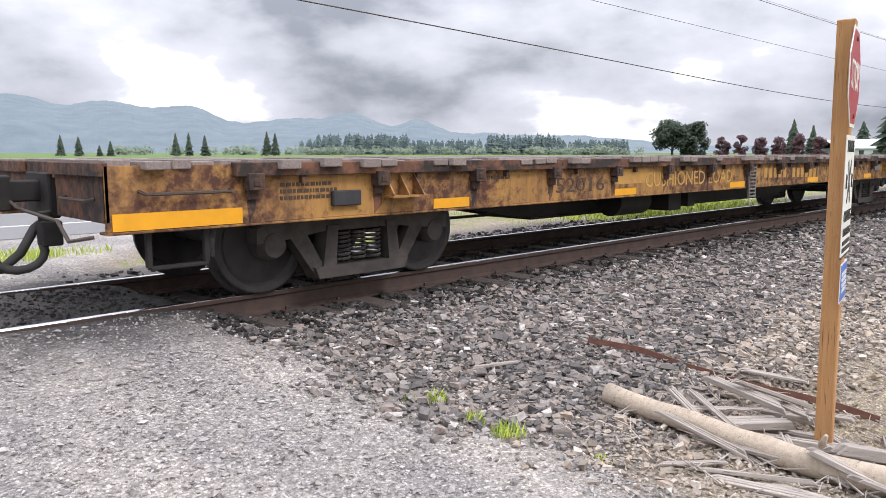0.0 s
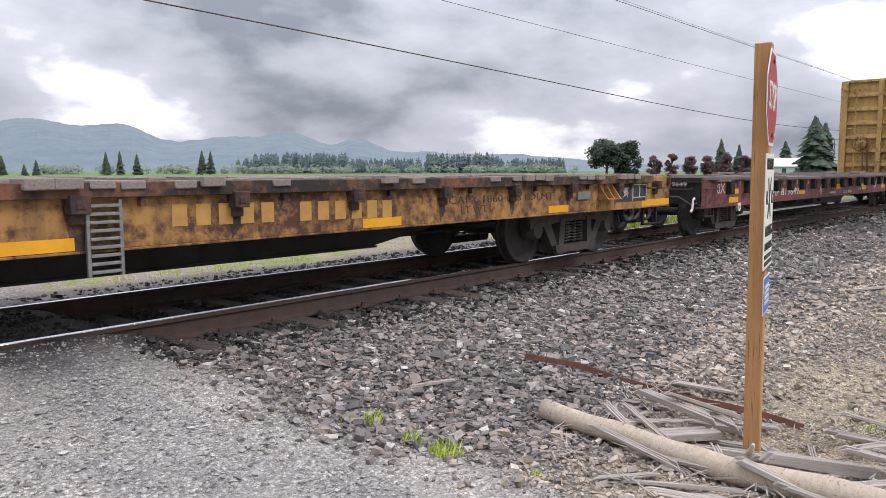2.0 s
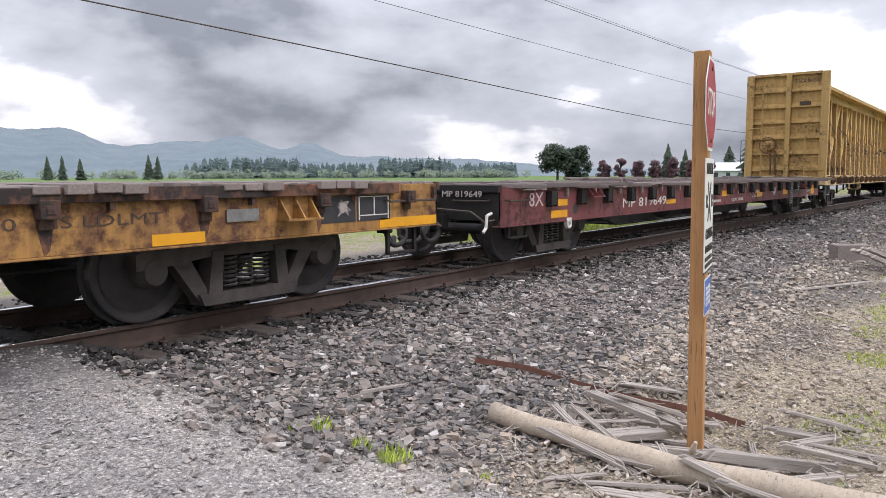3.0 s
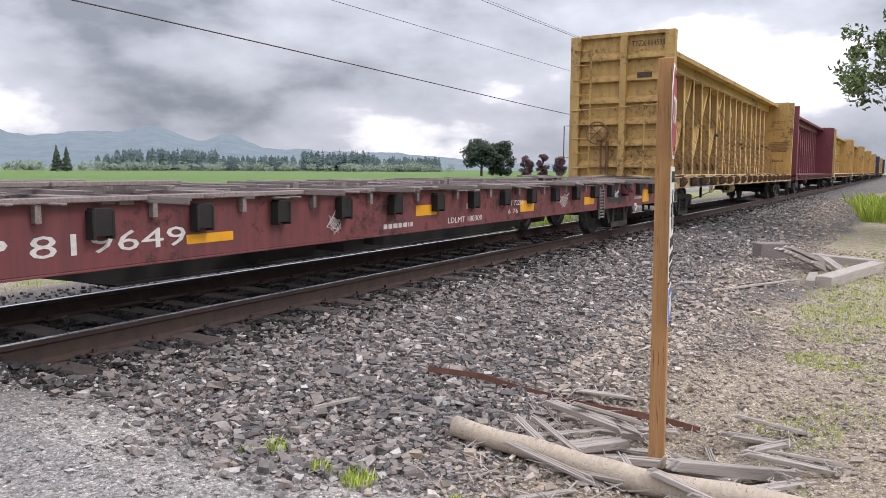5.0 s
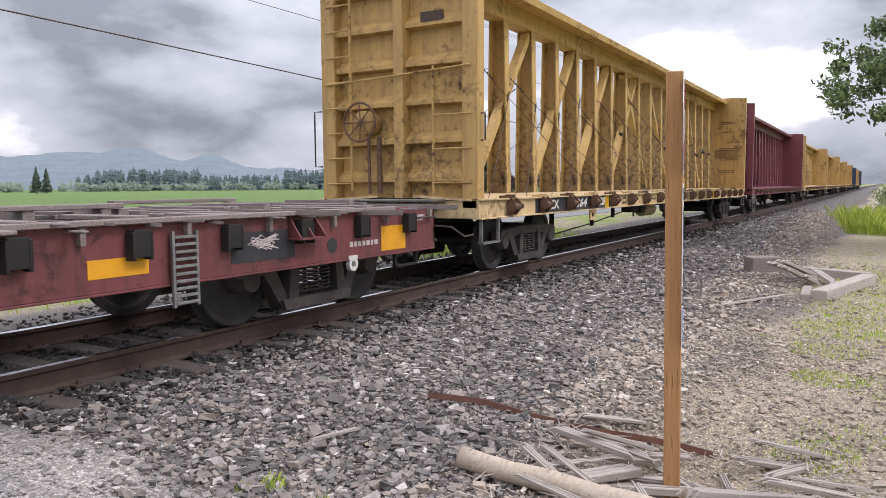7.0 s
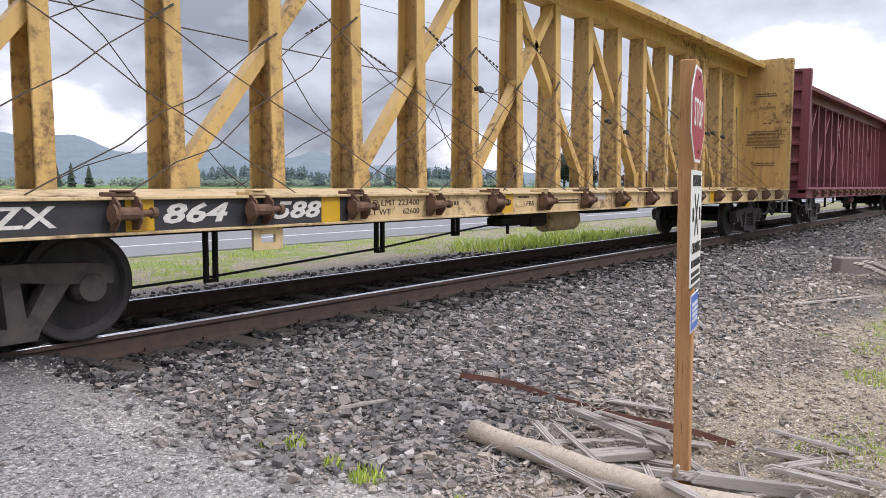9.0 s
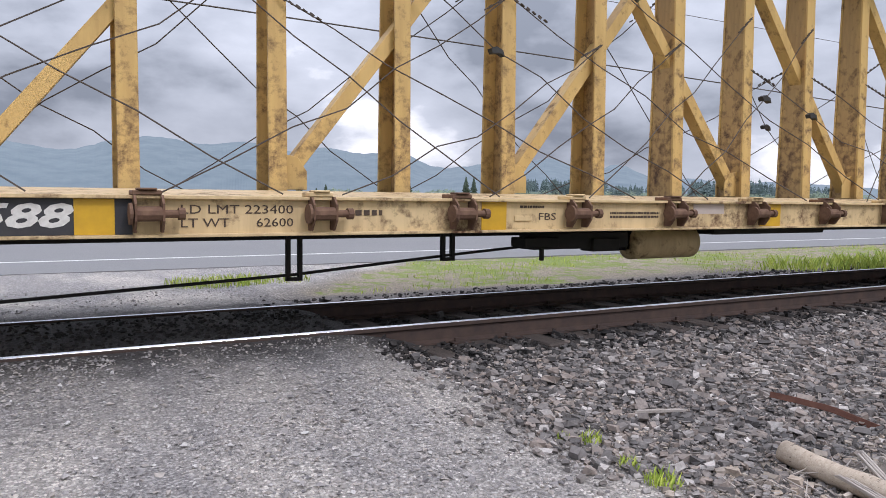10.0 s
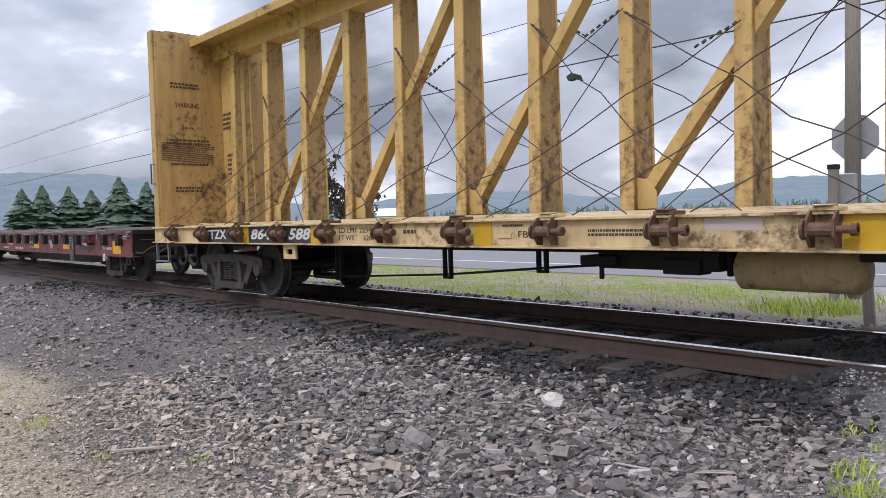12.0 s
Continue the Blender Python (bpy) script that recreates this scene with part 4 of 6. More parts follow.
def maroon_flat_car():
    L = 18.33
    car = flat_car("faded maroon railway flat car with rotten plank deck", L, MAROON, DECKWOOD, 0.54, 1.045, 0.55, [1.2 + 0.87 * i for i in range(20)], random.Random(9), 1.8)
    for x0, x1, z0, z1 in ((1.19, 1.629, 0.585, 0.685), (1.19, 1.629, 0.745, 0.835), (5.171, 5.619, 0.645, 0.72), (8.205, 8.638, 0.705, 0.825), (10.79, 11.238, 0.63, 0.79), (13.21, 13.667, 0.64, 0.77), (16.419, 16.857, 0.575, 0.835)):
        plate(car, "reflector", x0, x1, z0, z1, REFLECT, label="bright yellow reflective strip")
    bars(car, [(0.1, NEAR, 0.86), (0.12, NEAR - 0.06, 0.85), (0.6, NEAR - 0.06, 0.85), (0.62, NEAR, 0.86)])
    bars(car, [(L - 0.5, NEAR, 0.90), (L - 0.48, NEAR - 0.06, 0.90), (L - 0.08, NEAR - 0.06, 0.90), (L - 0.06, NEAR, 0.90)])
    for x in (1.95, L - 1.9):
        # no opening is cut: a black disc paints the shade inside the hole
        part("jacking_hole", Shape().lathe([(NEAR - 0.004, 0.0), (NEAR - 0.004, 0.075), (NEAR, 0.075)], 14, "y", (x, 0, 0.69)), SIGNBLACK, car, "black disc painted as the dark inside of a round hole")
    gusset_step(car, 2.3, 0.86, MAROON)
    gusset_step(car, 15.238, 0.80, MAROON)
    hanging_ladder(car, 13.952, 0.36, 0.93)
    for x in (1.75, L - 1.59):
        s = Shape().lathe([(NEAR + 0.03, 0.035), (NEAR - 0.02, 0.035), (NEAR - 0.02, 0.07), (NEAR + 0.03, 0.07)], 14, "y", (x, 0, 0.485)).box(x - 0.07, x + 0.07, NEAR - 0.015, NEAR + 0.03, 0.53, 0.57)
        part("roping_eye", s, WHITE, car, "white-painted roping staple")
    words(car, "MP 819649", 4.276, 0.71, 0.21, WHITE, 1.76)
    words(car, "8X", 0.81, 0.84, 0.26, CHALK, 0.35)
    words(car, "LDLMT 180300", 9.286, 0.61, 0.1, WHITE, 0.82)
    words(car, "19 00", 9.457, 0.77, 0.1, WHITE, 0.32)
    words(car, "LT WT 72200", 10.543, 0.765, 0.1, WHITE, 0.68)
    words(car, "6 76", 10.571, 0.65, 0.09, WHITE, 0.3)
    small_print(car, 7.905, 0.62, 1, 0.05, 0.6, CHALK, 5)
    scribble(car, 6.857, 0.71, 0.28, 0.3, 7)
    scribble(car, 12.333, 0.73, 0.45, 0.3, 11)
    plate(car, "stencil_panel", 14.419, 15.143, 0.63, 0.88, PANEL)
    scribble(car, 14.762, 0.78, 0.5, 0.14, 12)
    small_print(car, 17.095, 0.90, 2, 0.025, 0.3, CHALK, 6)
    small_print(car, 16.143, 0.68, 1, 0.05, 0.5, CHALK, 16)
    lettering("lettering", "MP 819649", 0.11, pose(-0.055, -0.75, 0.93, 90, 0, -90), CHALK, car, 0.62)
    part("cut_lever", Shape().tube([(-0.05, -1.2, 0.70), (-0.22, -1.25, 0.68), (-0.24, -1.25, 0.53), (-0.30, -1.25, 0.48)], 0.02, 6), WHITE, car, "pale bent cut lever")
    # loose dunnage on the deck
    rng = random.Random(4)
    for k in range(7):
        x, y = rng.uniform(1, L - 1.5), rng.uniform(-0.9, 1.1)
        part("dunnage", Shape().box(x, x + rng.uniform(0.8, 1.7), y, y + 0.12, 1.09, 1.13), DECKWOOD, car, "loose grey timber", 0.006)
    return car


def bulkhead(car, x, out, material, detailed, z_top=4.52):
    sheet = part("bulkhead", Shape().box(min(x, x - out * 0.03), max(x, x - out * 0.03), -1.25, 1.25, 1.08, z_top), material, car, "ribbed steel end bulkhead", 0.004)
    for y0, y1 in ((-1.29, -1.05), (1.05, 1.29)):
        part("stile", Shape().box(min(x + out * 0.002, x + out * 0.19), max(x + out * 0.002, x + out * 0.19), y0, y1, 0.95, z_top + 0.01), material, sheet, "boxed corner stile", 0.012)
    part("stile", Shape().box(min(x + out * 0.002, x + out * 0.2), max(x + out * 0.002, x + out * 0.2), -0.14, 0.02, 1.09, z_top - 0.02), material, sheet, "central stile", 0.008)
    z, rib = 1.30, None
    while z < z_top - 0.1:
        for y0, y1 in ((-1.048, -0.142), (0.022, 1.048)):
            part("rib", Shape().prism([(x + out * 0.002, z), (x + out * 0.14, z + 0.02), (x + out * 0.14, z + 0.08), (x + out * 0.002, z + 0.19)], y0, y1), material, sheet)
        z += 0.52
    part("top_rail", Shape().box(min(x + out * 0.002, x + out * 0.12), max(x + out * 0.002, x + out * 0.12), -1.048, 1.048, z_top - 0.05, z_top + 0.03), material, sheet)
    body = sheet
    if detailed:
        for y in (0.75,):
            bars(car, [(x + out * 0.2, y, 1.2), (x + out * 0.2, y, 4.2)], 0.022, material, "ladder_rail")
            z = 1.3
            while z < 4.2:
                bars(car, [(x + out * 0.21, y, z), (x + out * 0.21, y + 0.42, z)], 0.011, material, "ladder_rung")
                z += 0.36
        bars(car, [(x + out * 0.2, -0.62, 1.15), (x + out * 0.2, -0.62, 2.85)], 0.02, material, "ladder_rail")
        for z in (1.3, 1.75, 2.2):
            bars(car, [(x + out * 0.21, -0.62, z), (x + out * 0.21, -1.2, z)], 0.011, material, "ladder_rung")
        bars(car, [(x + out * 0.22, 1.2, 2.72), (x + out * 0.24, 0, 2.76), (x + out * 0.22, -1.2, 2.82)], 0.013, material, "grab_iron")
        bw = Shape()
        ring = [(x + out * 0.34, 0.50 + 0.27 * math.cos(a * math.tau / 20), 2.15 + 0.27 * math.sin(a * math.tau / 20)) for a in range(21)]
        bw.tube(ring, 0.016, 6, False)
        for a in range(8):
            bw.tube([(x + out * 0.32, 0.50, 2.15), (x + out * 0.34, 0.50 + 0.27 * math.cos(a * math.tau / 8), 2.15 + 0.27 * math.sin(a * math.tau / 8))], 0.009, 5)
        wheel_ob = part("brake_wheel", bw, WINCH, car, "rusty spoked hand brake wheel")
        part("brake_housing", Shape().lathe([(x + out * 0.05, 0.17), (x + out * 0.26, 0.17), (x + out * 0.30, 0.10), (x + out * 0.31, 0.0)], 16, "x", (0, 0.50, 2.15)), material, wheel_ob)
        part("brake_chain", Shape().tube([(x + out * 0.2, 0.45, 1.95), (x + out * 0.22, 0.42, 1.15)], 0.025, 6).tube([(x + out * 0.15, 0.30, 1.95), (x + out * 0.17, 0.28, 1.15)], 0.04, 6), WINCH, car)
        part("end_platform", Shape().box(min(x + out * 0.02, x + out * 0.55), max(x + out * 0.02, x + out * 0.55), -0.8, 0.9, 1.05, 1.08), GALV, car, "grey steel walkway plate", 0.004)
        bars(car, [(x + out * 0.2, 1.29, 1.55), (x + out * 0.2, 1.42, 1.55), (x + out * 0.2, 1.42, 2.35), (x + out * 0.2, 1.29, 2.35)], 0.012, CABLE)
        bars(car, [(x + out * 0.1, -1.29, 1.85), (x + out * 0.1, -1.35, 1.85), (x + out * 0.1, -1.35, 2.2), (x + out * 0.1, -1.29, 2.2)], 0.012)
    return body


def centre_beam_car(label, paint_mat, sill_mat, bulk_mat, detailed):
    """A centre-beam flat car: two bulkheads and a row of braced posts under a top chord."""
    car = thing("centre_beam_car", label, "railway car")
    L, mid, pitch, ztop = 22.0, 10.97, 1.17, 4.40
    for side in (-1, 1):
        y = side * 1.30
        s = Shape()
        s.prism([(side * u, z) for u, z in ((1.20, 0.81), (1.35, 0.81), (1.35, 0.83), (1.30, 0.83), (1.30, 1.06), (1.35, 1.06), (1.35, 1.083), (1.20, 1.083), (1.20, 1.06), (1.27, 1.06), (1.27, 0.83), (1.20, 0.83))], 0.13, L, "x")
        part("side_sill", s, sill_mat, car, "long channel side sill", 0.003)
        deck = Shape().prism([(y - side * 0.1, 1.075), (side * 0.3, 1.13), (side * 0.3, 1.10), (y - side * 0.1, 1.05)], 0.1, L - 0.1, "x")
        part("floor_sheet", deck, sill_mat, car)
    part("centre_sill", Shape().box(0.3, L - 0.3, -0.3, 0.3, 0.72, 1.09), UNDER, car, "black centre sill")
    bulkhead(car, 0.32, -1, bulk_mat, detailed)
    bulkhead(car, L - 0.03, 1, bulk_mat, detailed)
    for x in (0.13, L):
        out = -1 if x < 1 else 1
        coupler(car, x, out)
        part("end_beam", Shape().box(min(x, x - out * 0.15), max(x, x - out * 0.15), -1.27, 1.27, 0.82, 1.06), sill_mat, car, bevel=0.005)
        st = Shape()
        xa = x - out * 0.08
        st.box(xa - 0.018, xa + 0.018, -1.31, -1.27, 0.5, 0.82).box(xa - out * 0.5 - 0.018, xa - out * 0.5 + 0.018, -1.31, -1.27, 0.5, 0.82)
        st.box(min(xa, xa - out * 0.5), max(xa, xa - out * 0.5), -1.33, -1.25, 0.48, 0.505)
        part("sill_step", st, GALV, car, "steel stirrup step")
    chord = Shape()
    chord.box(0.34, L - 0.05, -0.62, 0.62, ztop, ztop + 0.03)
    chord.prism([(-0.62, ztop), (-0.60, ztop - 0.09), (-0.585, ztop - 0.09), (-0.60, ztop)], 0.34, L - 0.05, "x")
    chord.prism([(0.62, ztop), (0.60, ztop - 0.09), (0.585, ztop - 0.09), (0.60, ztop)], 0.34, L - 0.05, "x")
    chord.box(0.34, L - 0.05, -0.17, 0.17, ztop - 0.30, ztop)
    part("top_chord", chord, paint_mat, car, "wide overhanging top chord", 0.004)
    for side in (0, 1):
        x = 0.33 if side == 0 else L - 0.97
        part("end_web", Shape().prism([(x, 1.14), (x + 0.78, 1.14), (x + 0.78, ztop - 0.28), (x, ztop - 0.28)], -0.03, 0.03), paint_mat, car, "stencilled end web plate")
    post = None
    for k in [n - 8.5 for n in range(18)]:
        x = mid + k * pitch
        if post is None:
            # the web's colour includes its shade; the flanges keep the plain beam paint
            web = Shape().prism([(-0.168, 1.10), (-0.124, ztop - 0.28), (0.124, ztop - 0.28), (0.168, 1.10)], 0.05, 0.07, "x")
            post = part("post", web, SHADED_RUST_WEB if paint_mat is BEAM_YELLOW else paint_mat, car, "tapered scuffed steel post", 0.003)
            wing = [part("flange", Shape().prism([(sgn * 0.20, 1.10), (sgn * 0.15, ztop - 0.28), (sgn * 0.125, ztop - 0.28), (sgn * 0.17, 1.10)], -0.08, 0.08, "x"), paint_mat, post, "", 0.004) for sgn in (-1, 1)]
            post.matrix_basis = pose(x, 0, 0)
        else:
            o = again(post, pose(x, 0, 0, 0, 0, 0 if k <= 0 else 180))
            for w in wing:
                again(w, Matrix.Identity(4), o)
    for d in range(4):
        for sgn in (-1, 1):
            xa, xb = mid + sgn * pitch * (7.5 - 2 * d), mid + sgn * pitch * (5.5 - 2 * d)
            br = Shape()
            a, b = Vector((xa - sgn * 0.1, 0, 1.25)), Vector((xb + sgn * 0.02, 0, ztop - 0.32))
            n = Vector((b.z - a.z, 0, a.x - b.x)).normalized() * 0.062
            outline = [((a + n).x, (a + n).z), ((b + n).x, (b + n).z), ((b - n).x, (b - n).z), ((a - n).x, (a - n).z)]
            br.prism(outline, -0.10, 0.06)
            br.prism([(xa + 0.05, 1.14), (xa - sgn * 0.28, 1.14), (xa - sgn * 0.28, 1.30), (xa - sgn * 0.2, 1.42), (xa - sgn * 0.05, 1.45)], -0.115, -0.10)
            part("brace", br, paint_mat, car, "diagonal channel brace", 0.003)
    truck(car, 2.4, spin=detailed)
    truck(car, L - 2.5, spin=detailed)
    res = Shape().tube([(10.5, -0.52, 0.63), (10.54, -0.52, 0.63), (11.42, -0.52, 0.63), (11.48, -0.52, 0.63)], [0.11, 0.17, 0.17, 0.1], 18)
    part("air_reservoir", res, sill_mat, car, "ochre brake air reservoir", smooth=True)
    gear = Shape().box(9.2, 10.4, -0.66, -0.42, 0.60, 0.76).box(9.05, 9.45, -0.74, -0.5, 0.63, 0.72).box(9.25, 9.29, -0.72, -0.68, 0.50, 0.62)
    gear.box(9.9, 10.25, -0.7, -0.5, 0.57, 0.70).tube([(10.25, -0.52, 0.66), (10.6, -0.52, 0.64)], 0.035, 8).box(10.42, 10.46, -0.58, -0.46, 0.56, 0.8).box(10.5, 10.54, -0.58, -0.46, 0.56, 0.8)
    gear.box(11.5, 13.4, -0.8, -0.4, 0.72, 0.82)
    part("brake_gear", gear, UNDER, car, "black brake valve gear", 0.008)
    rod = Shape().tube([(3.3, -0.47, 0.29), (4.66, -0.47, 0.325), (6.92, -0.47, 0.44), (8.37, -0.47, 0.56), (9.2, -0.47, 0.62)], 0.014, 6)
    rod.tube([(3.2, -0.6, 0.79), (9.0, -0.6, 0.79)], 0.01, 6)
    part("brake_rod", rod, UNDER, car, "long thin brake rod")
    for x, z in ((4.66, 0.325), (6.92, 0.44), (8.37, 0.56)):
        h = Shape()
        for d in (-0.05, 0.05):
            h.box(x + d - 0.016, x + d + 0.016, -0.50, -0.45, z - 0.03, 0.82)
        h.box(x - 0.066, x + 0.066, -0.50, -0.45, z - 0.05, z - 0.02)
        part("rod_hanger", h, UNDER, car, "black rod hanger")
    if not detailed:
        for k in range(18):
            x = 1.06 + 1.158 * k
            if k == 0:
                w = part("winch", Shape().tube([(-0.09, -1.41, 0.965), (0.12, -1.41, 0.965)], 0.05, 8).box(-0.1, 0.1, -1.38, -1.30, 0.845, 1.065), WINCH, car, "rusty tie-down winch")
                w.matrix_basis = pose(x, 0, 0)
            else:
                again(w, pose(x, 0, 0))
        return car
    # winches, corner shoes and tie-down cables
    winch = None
    rng = random.Random(12)
    for k in range(18):
        x = 1.06 + 1.158 * k
        for side in (-1, 1):
            if winch is None:
                s = Shape()
                s.prism([(-1.31, 0.845), (-1.31, 1.085), (-1.38, 1.085), (-1.44, 1.03), (-1.44, 0.92), (-1.38, 0.845)], -0.095, -0.08, "x")
                s.prism([(-1.31, 0.845), (-1.31, 1.085), (-1.38, 1.085), (-1.44, 1.03), (-1.44, 0.92), (-1.38, 0.845)], 0.07, 0.085, "x")
                s.tube([(-0.12, -1.395, 0.965), (0.2, -1.395, 0.965)], 0.026, 10)
                s.tube([(-0.08, -1.395, 0.965), (0.07, -1.395, 0.965)], 0.048, 10)
                s.lathe([(0.17, 0.0), (0.17, 0.042), (0.21, 0.042), (0.21, 0.02)], 10, "x", (0, -1.395, 0.965))
                s.lathe([(-0.125, 0.0), (-0.125, 0.07), (-0.105, 0.07), (-0.105, 0.0)], 14, "x", (0, -1.395, 0.965))
                winch = part("winch", s, WINCH, car, "rusty ratchet tie-down winch", 0.004)
                winch.matrix_basis = pose(x, 0, 0)
            else:
                again(winch, pose(x, 0, 0, 0, 0, 0 if side < 0 else 180))
        shoe = Shape().box(x - 0.1, x + 0.08, -1.36, -1.18, 1.083, 1.115).box(x - 0.07, x + 0.05, -1.38, -1.26, 1.115, 1.13)
        part("corner_shoe", shoe, SILL_YELLOW if k % 2 else WINCH, car, "worn corner shoe", 0.006)
    for side in (-1, 1):
        for n in range(-8, 9):
            for sgn in (-1, 1):
                k = n + 0.5
                if (n + (sgn > 0)) % 2 and (side > 0 or n % 3 == 0):
                    continue
                x = mid + k * pitch
                z = 3.0 + rng.uniform(-0.35, 0.5)
                y = side * 0.2
                p0 = Vector((x, y, z))
                p1 = Vector((x + sgn * 3.1 + rng.uniform(-0.4, 0.4), side * 1.25, 1.10))
                if not 0.3 < p1.x < L - 0.3:
                    continue
                sag = rng.uniform(0.05, 0.2)
                pts = [p0.lerp(p1, q / 7) - Vector((0, 0, sag * math.sin(math.pi * q / 7) * (0.8 + 0.4 * math.sin(q * 2.3 + k)))) for q in range(8)]
                c = part("tie_cable", Shape().tube(pts, 0.006, 5), CABLE, car, "slack rusty tie-down cable")
                ch = Shape()
                for q in range(6):
                    w = p0.lerp(p1, 0.015 + q * 0.018)
                    ch.box(-0.022, 0.022, -0.006, 0.006, -0.012, 0.012, Matrix.Translation(w) @ pose(0, 0, 0, q % 2 * 90, sgn * 32, 0))
                part("chain", ch, CABLE, c)
                if rng.random() < 0.25:
                    w = pts[rng.choice((2, 3))]
                    guard = Shape().prism([(-0.08, 0.015), (-0.02, 0.04), (0.05, 0.01), (0.07, -0.045), (0.02, -0.02), (-0.06, -0.03)], -0.035, 0.035)
                    guard.v = [(a + w.x, b + w.y, e2 + w.z) for a, b, e2 in guard.v]
                    part("corner_guard", guard, RUBBER, c, "black rubber corner guard")
    # number panels and stencils
    plate(car, "number_panel", 1.881, 5.333, 0.832, 1.058, PANEL, label="black number panel")
    words(car, "TTZX", 2.429, 0.945, 0.2, WHITE, 0.7, NEAR - 0.004, 0.0, 0.004)
    words(car, "864", 3.762, 0.945, 0.2, WHITE, 0.55, NEAR - 0.004, 0.25, 0.006)
    words(car, "588", 4.733, 0.945, 0.2, WHITE, 0.52, NEAR - 0.004, 0.25, 0.006)
    for x0, x1, m in ((3.238, 3.448, REFLECT2), (5.014, 5.233, REFLECT2), (7.819, 8.048, REFLECT2), (11.029, 11.333, REFLECT2), (15.0, 15.3, REFLECT2), (18.6, 18.9, REFLECT2)):
        plate(car, "reflector", x0, x1, 0.832, 1.058, m, NEAR - 0.005, 0.003, "dull yellow reflective patch")
    words(car, "LD LMT 223400", 5.971, 0.99, 0.085, BLACKINK, 0.72)
    words(car, "LT WT      62600", 5.971, 0.90, 0.085, BLACKINK, 0.72)
    words(car, "FBS", 8.448, 0.935, 0.085, BLACKINK, 0.17)
    small_print(car, 6.9, 0.97, 1, 0.04, 0.25, BLACKINK, 21)
    small_print(car, 9.4, 0.95, 2, 0.02, 0.6, BLACKINK, 22)
    small_print(car, 8.3, 1.02, 1, 0.02, 0.25, BLACKINK, 23)
    part("route_clip", Shape().box(8.53, 8.70, NEAR - 0.012, NEAR, 0.90, 0.945), SILL_YELLOW, car, bevel=0.004)
    plate(car, "patch", 10.114, 10.524, 0.96, 1.055, WALLPINK, depth=0.002, label="pale grey repaint patch")
    part("pull_eye", Shape().prism([(4.53, 0.82), (4.53, 0.62), (4.61, 0.62), (4.61, 0.82)], -1.28, -1.25).prism([(4.76, 0.82), (4.76, 0.62), (4.84, 0.62), (4.84, 0.82)], -1.28, -1.25).prism([(4.61, 0.68), (4.61, 0.62), (4.76, 0.62), (4.76, 0.68)], -1.28, -1.25).prism([(4.61, 0.82), (4.61, 0.75), (4.76, 0.75), (4.76, 0.82)], -1.28, -1.25), SILL_YELLOW, car, "ochre plate with a slotted eye")
    lettering("lettering", "TTZX 864588", 0.2, pose(0.314, -0.6, 4.27, 90, 0, -90), BLACKINK, car, 0.8)
    for x, rz, dx in ((0.35, 90, 0.004), (L - 0.06, -90, -0.004)):
        for y in (-0.7,):
            lettering("lettering", "WARNING", 0.13, pose(x + dx, y, 3.25, 90, 0, rz), BLACKINK, car, 0.45)
            for z, rows, w in ((3.6, 2, 0.6), (2.85, 1, 0.2), (2.6, 2, 0.8), (2.2, 1, 0.7), (1.75, 2, 0.55)):
                ob = part("lettering", dashes(rows, 0.035, w, random.Random(int(z * 10))), BLACKINK, car)
                ob.matrix_basis = pose(x + dx, y, z, 0, 0, rz)
            ob = part("scuff", dashes(9, 0.022, 1.0, random.Random(77)), WINCH, car)
            ob.matrix_basis = pose(x + dx, y, 2.4, 0, 3, rz)
    ob = part("lettering", dashes(5, 0.05, 0.55, random.Random(41)), BLACKINK, car)
    ob.matrix_basis = pose(0.78, -0.034, 2.2)
    ob = part("lettering", dashes(4, 0.05, 0.35, random.Random(42)), BLACKINK, car)
    ob.matrix_basis = pose(0.55, -0.034, 3.0)
    # torn placard on the end
    part("torn_placard", Shape().box(0.17, 0.195, -0.75, -0.4, 3.45, 3.58), BLACKINK, car, "torn dark placard remains")
    return car



yellow_flat = yellow_flat_car()
maroon_flat = maroon_flat_car()
beam_car = centre_beam_car("ochre centre-beam car with tie-down cables", BEAM_YELLOW, SILL_YELLOW, BULKHEAD, True)
maroon_beam = centre_beam_car("dark red centre-beam car", MAROON_CAR, MAROON_CAR, MAROON_CAR, False)
plain_beam = centre_beam_car("weathered ochre centre-beam car", BEAM_YELLOW, SILL_YELLOW, BULKHEAD, False)
blue_beam = centre_beam_car("dark blue centre-beam car", BLUE_CAR, BLUE_CAR, BLUE_CAR, False)
TRAIN = [(yellow_flat, 2.08), (maroon_flat, 21.716), (beam_car, 41.04), (maroon_beam, 65.0), (plain_beam, 88.96)]
for n, x in enumerate((112.92, 136.88, 160.84)):
    TRAIN.append((copy_thing(plain_beam, pose(x, 0.7525, 0)), x))
TRAIN.append((blue_beam, 184.8))
TRAIN.append((copy_thing(plain_beam, pose(208.76, 0.7525, 0)), 208.76))
TRAIN.append((copy_thing(blue_beam, pose(232.72, 0.7525, 0)), 232.72))
for car_ob, x in TRAIN:
    tagged(car_ob, group="cars of the train")
    car_ob.matrix_basis = pose(x, 0.7525, 0)

# ---- roadside things ----


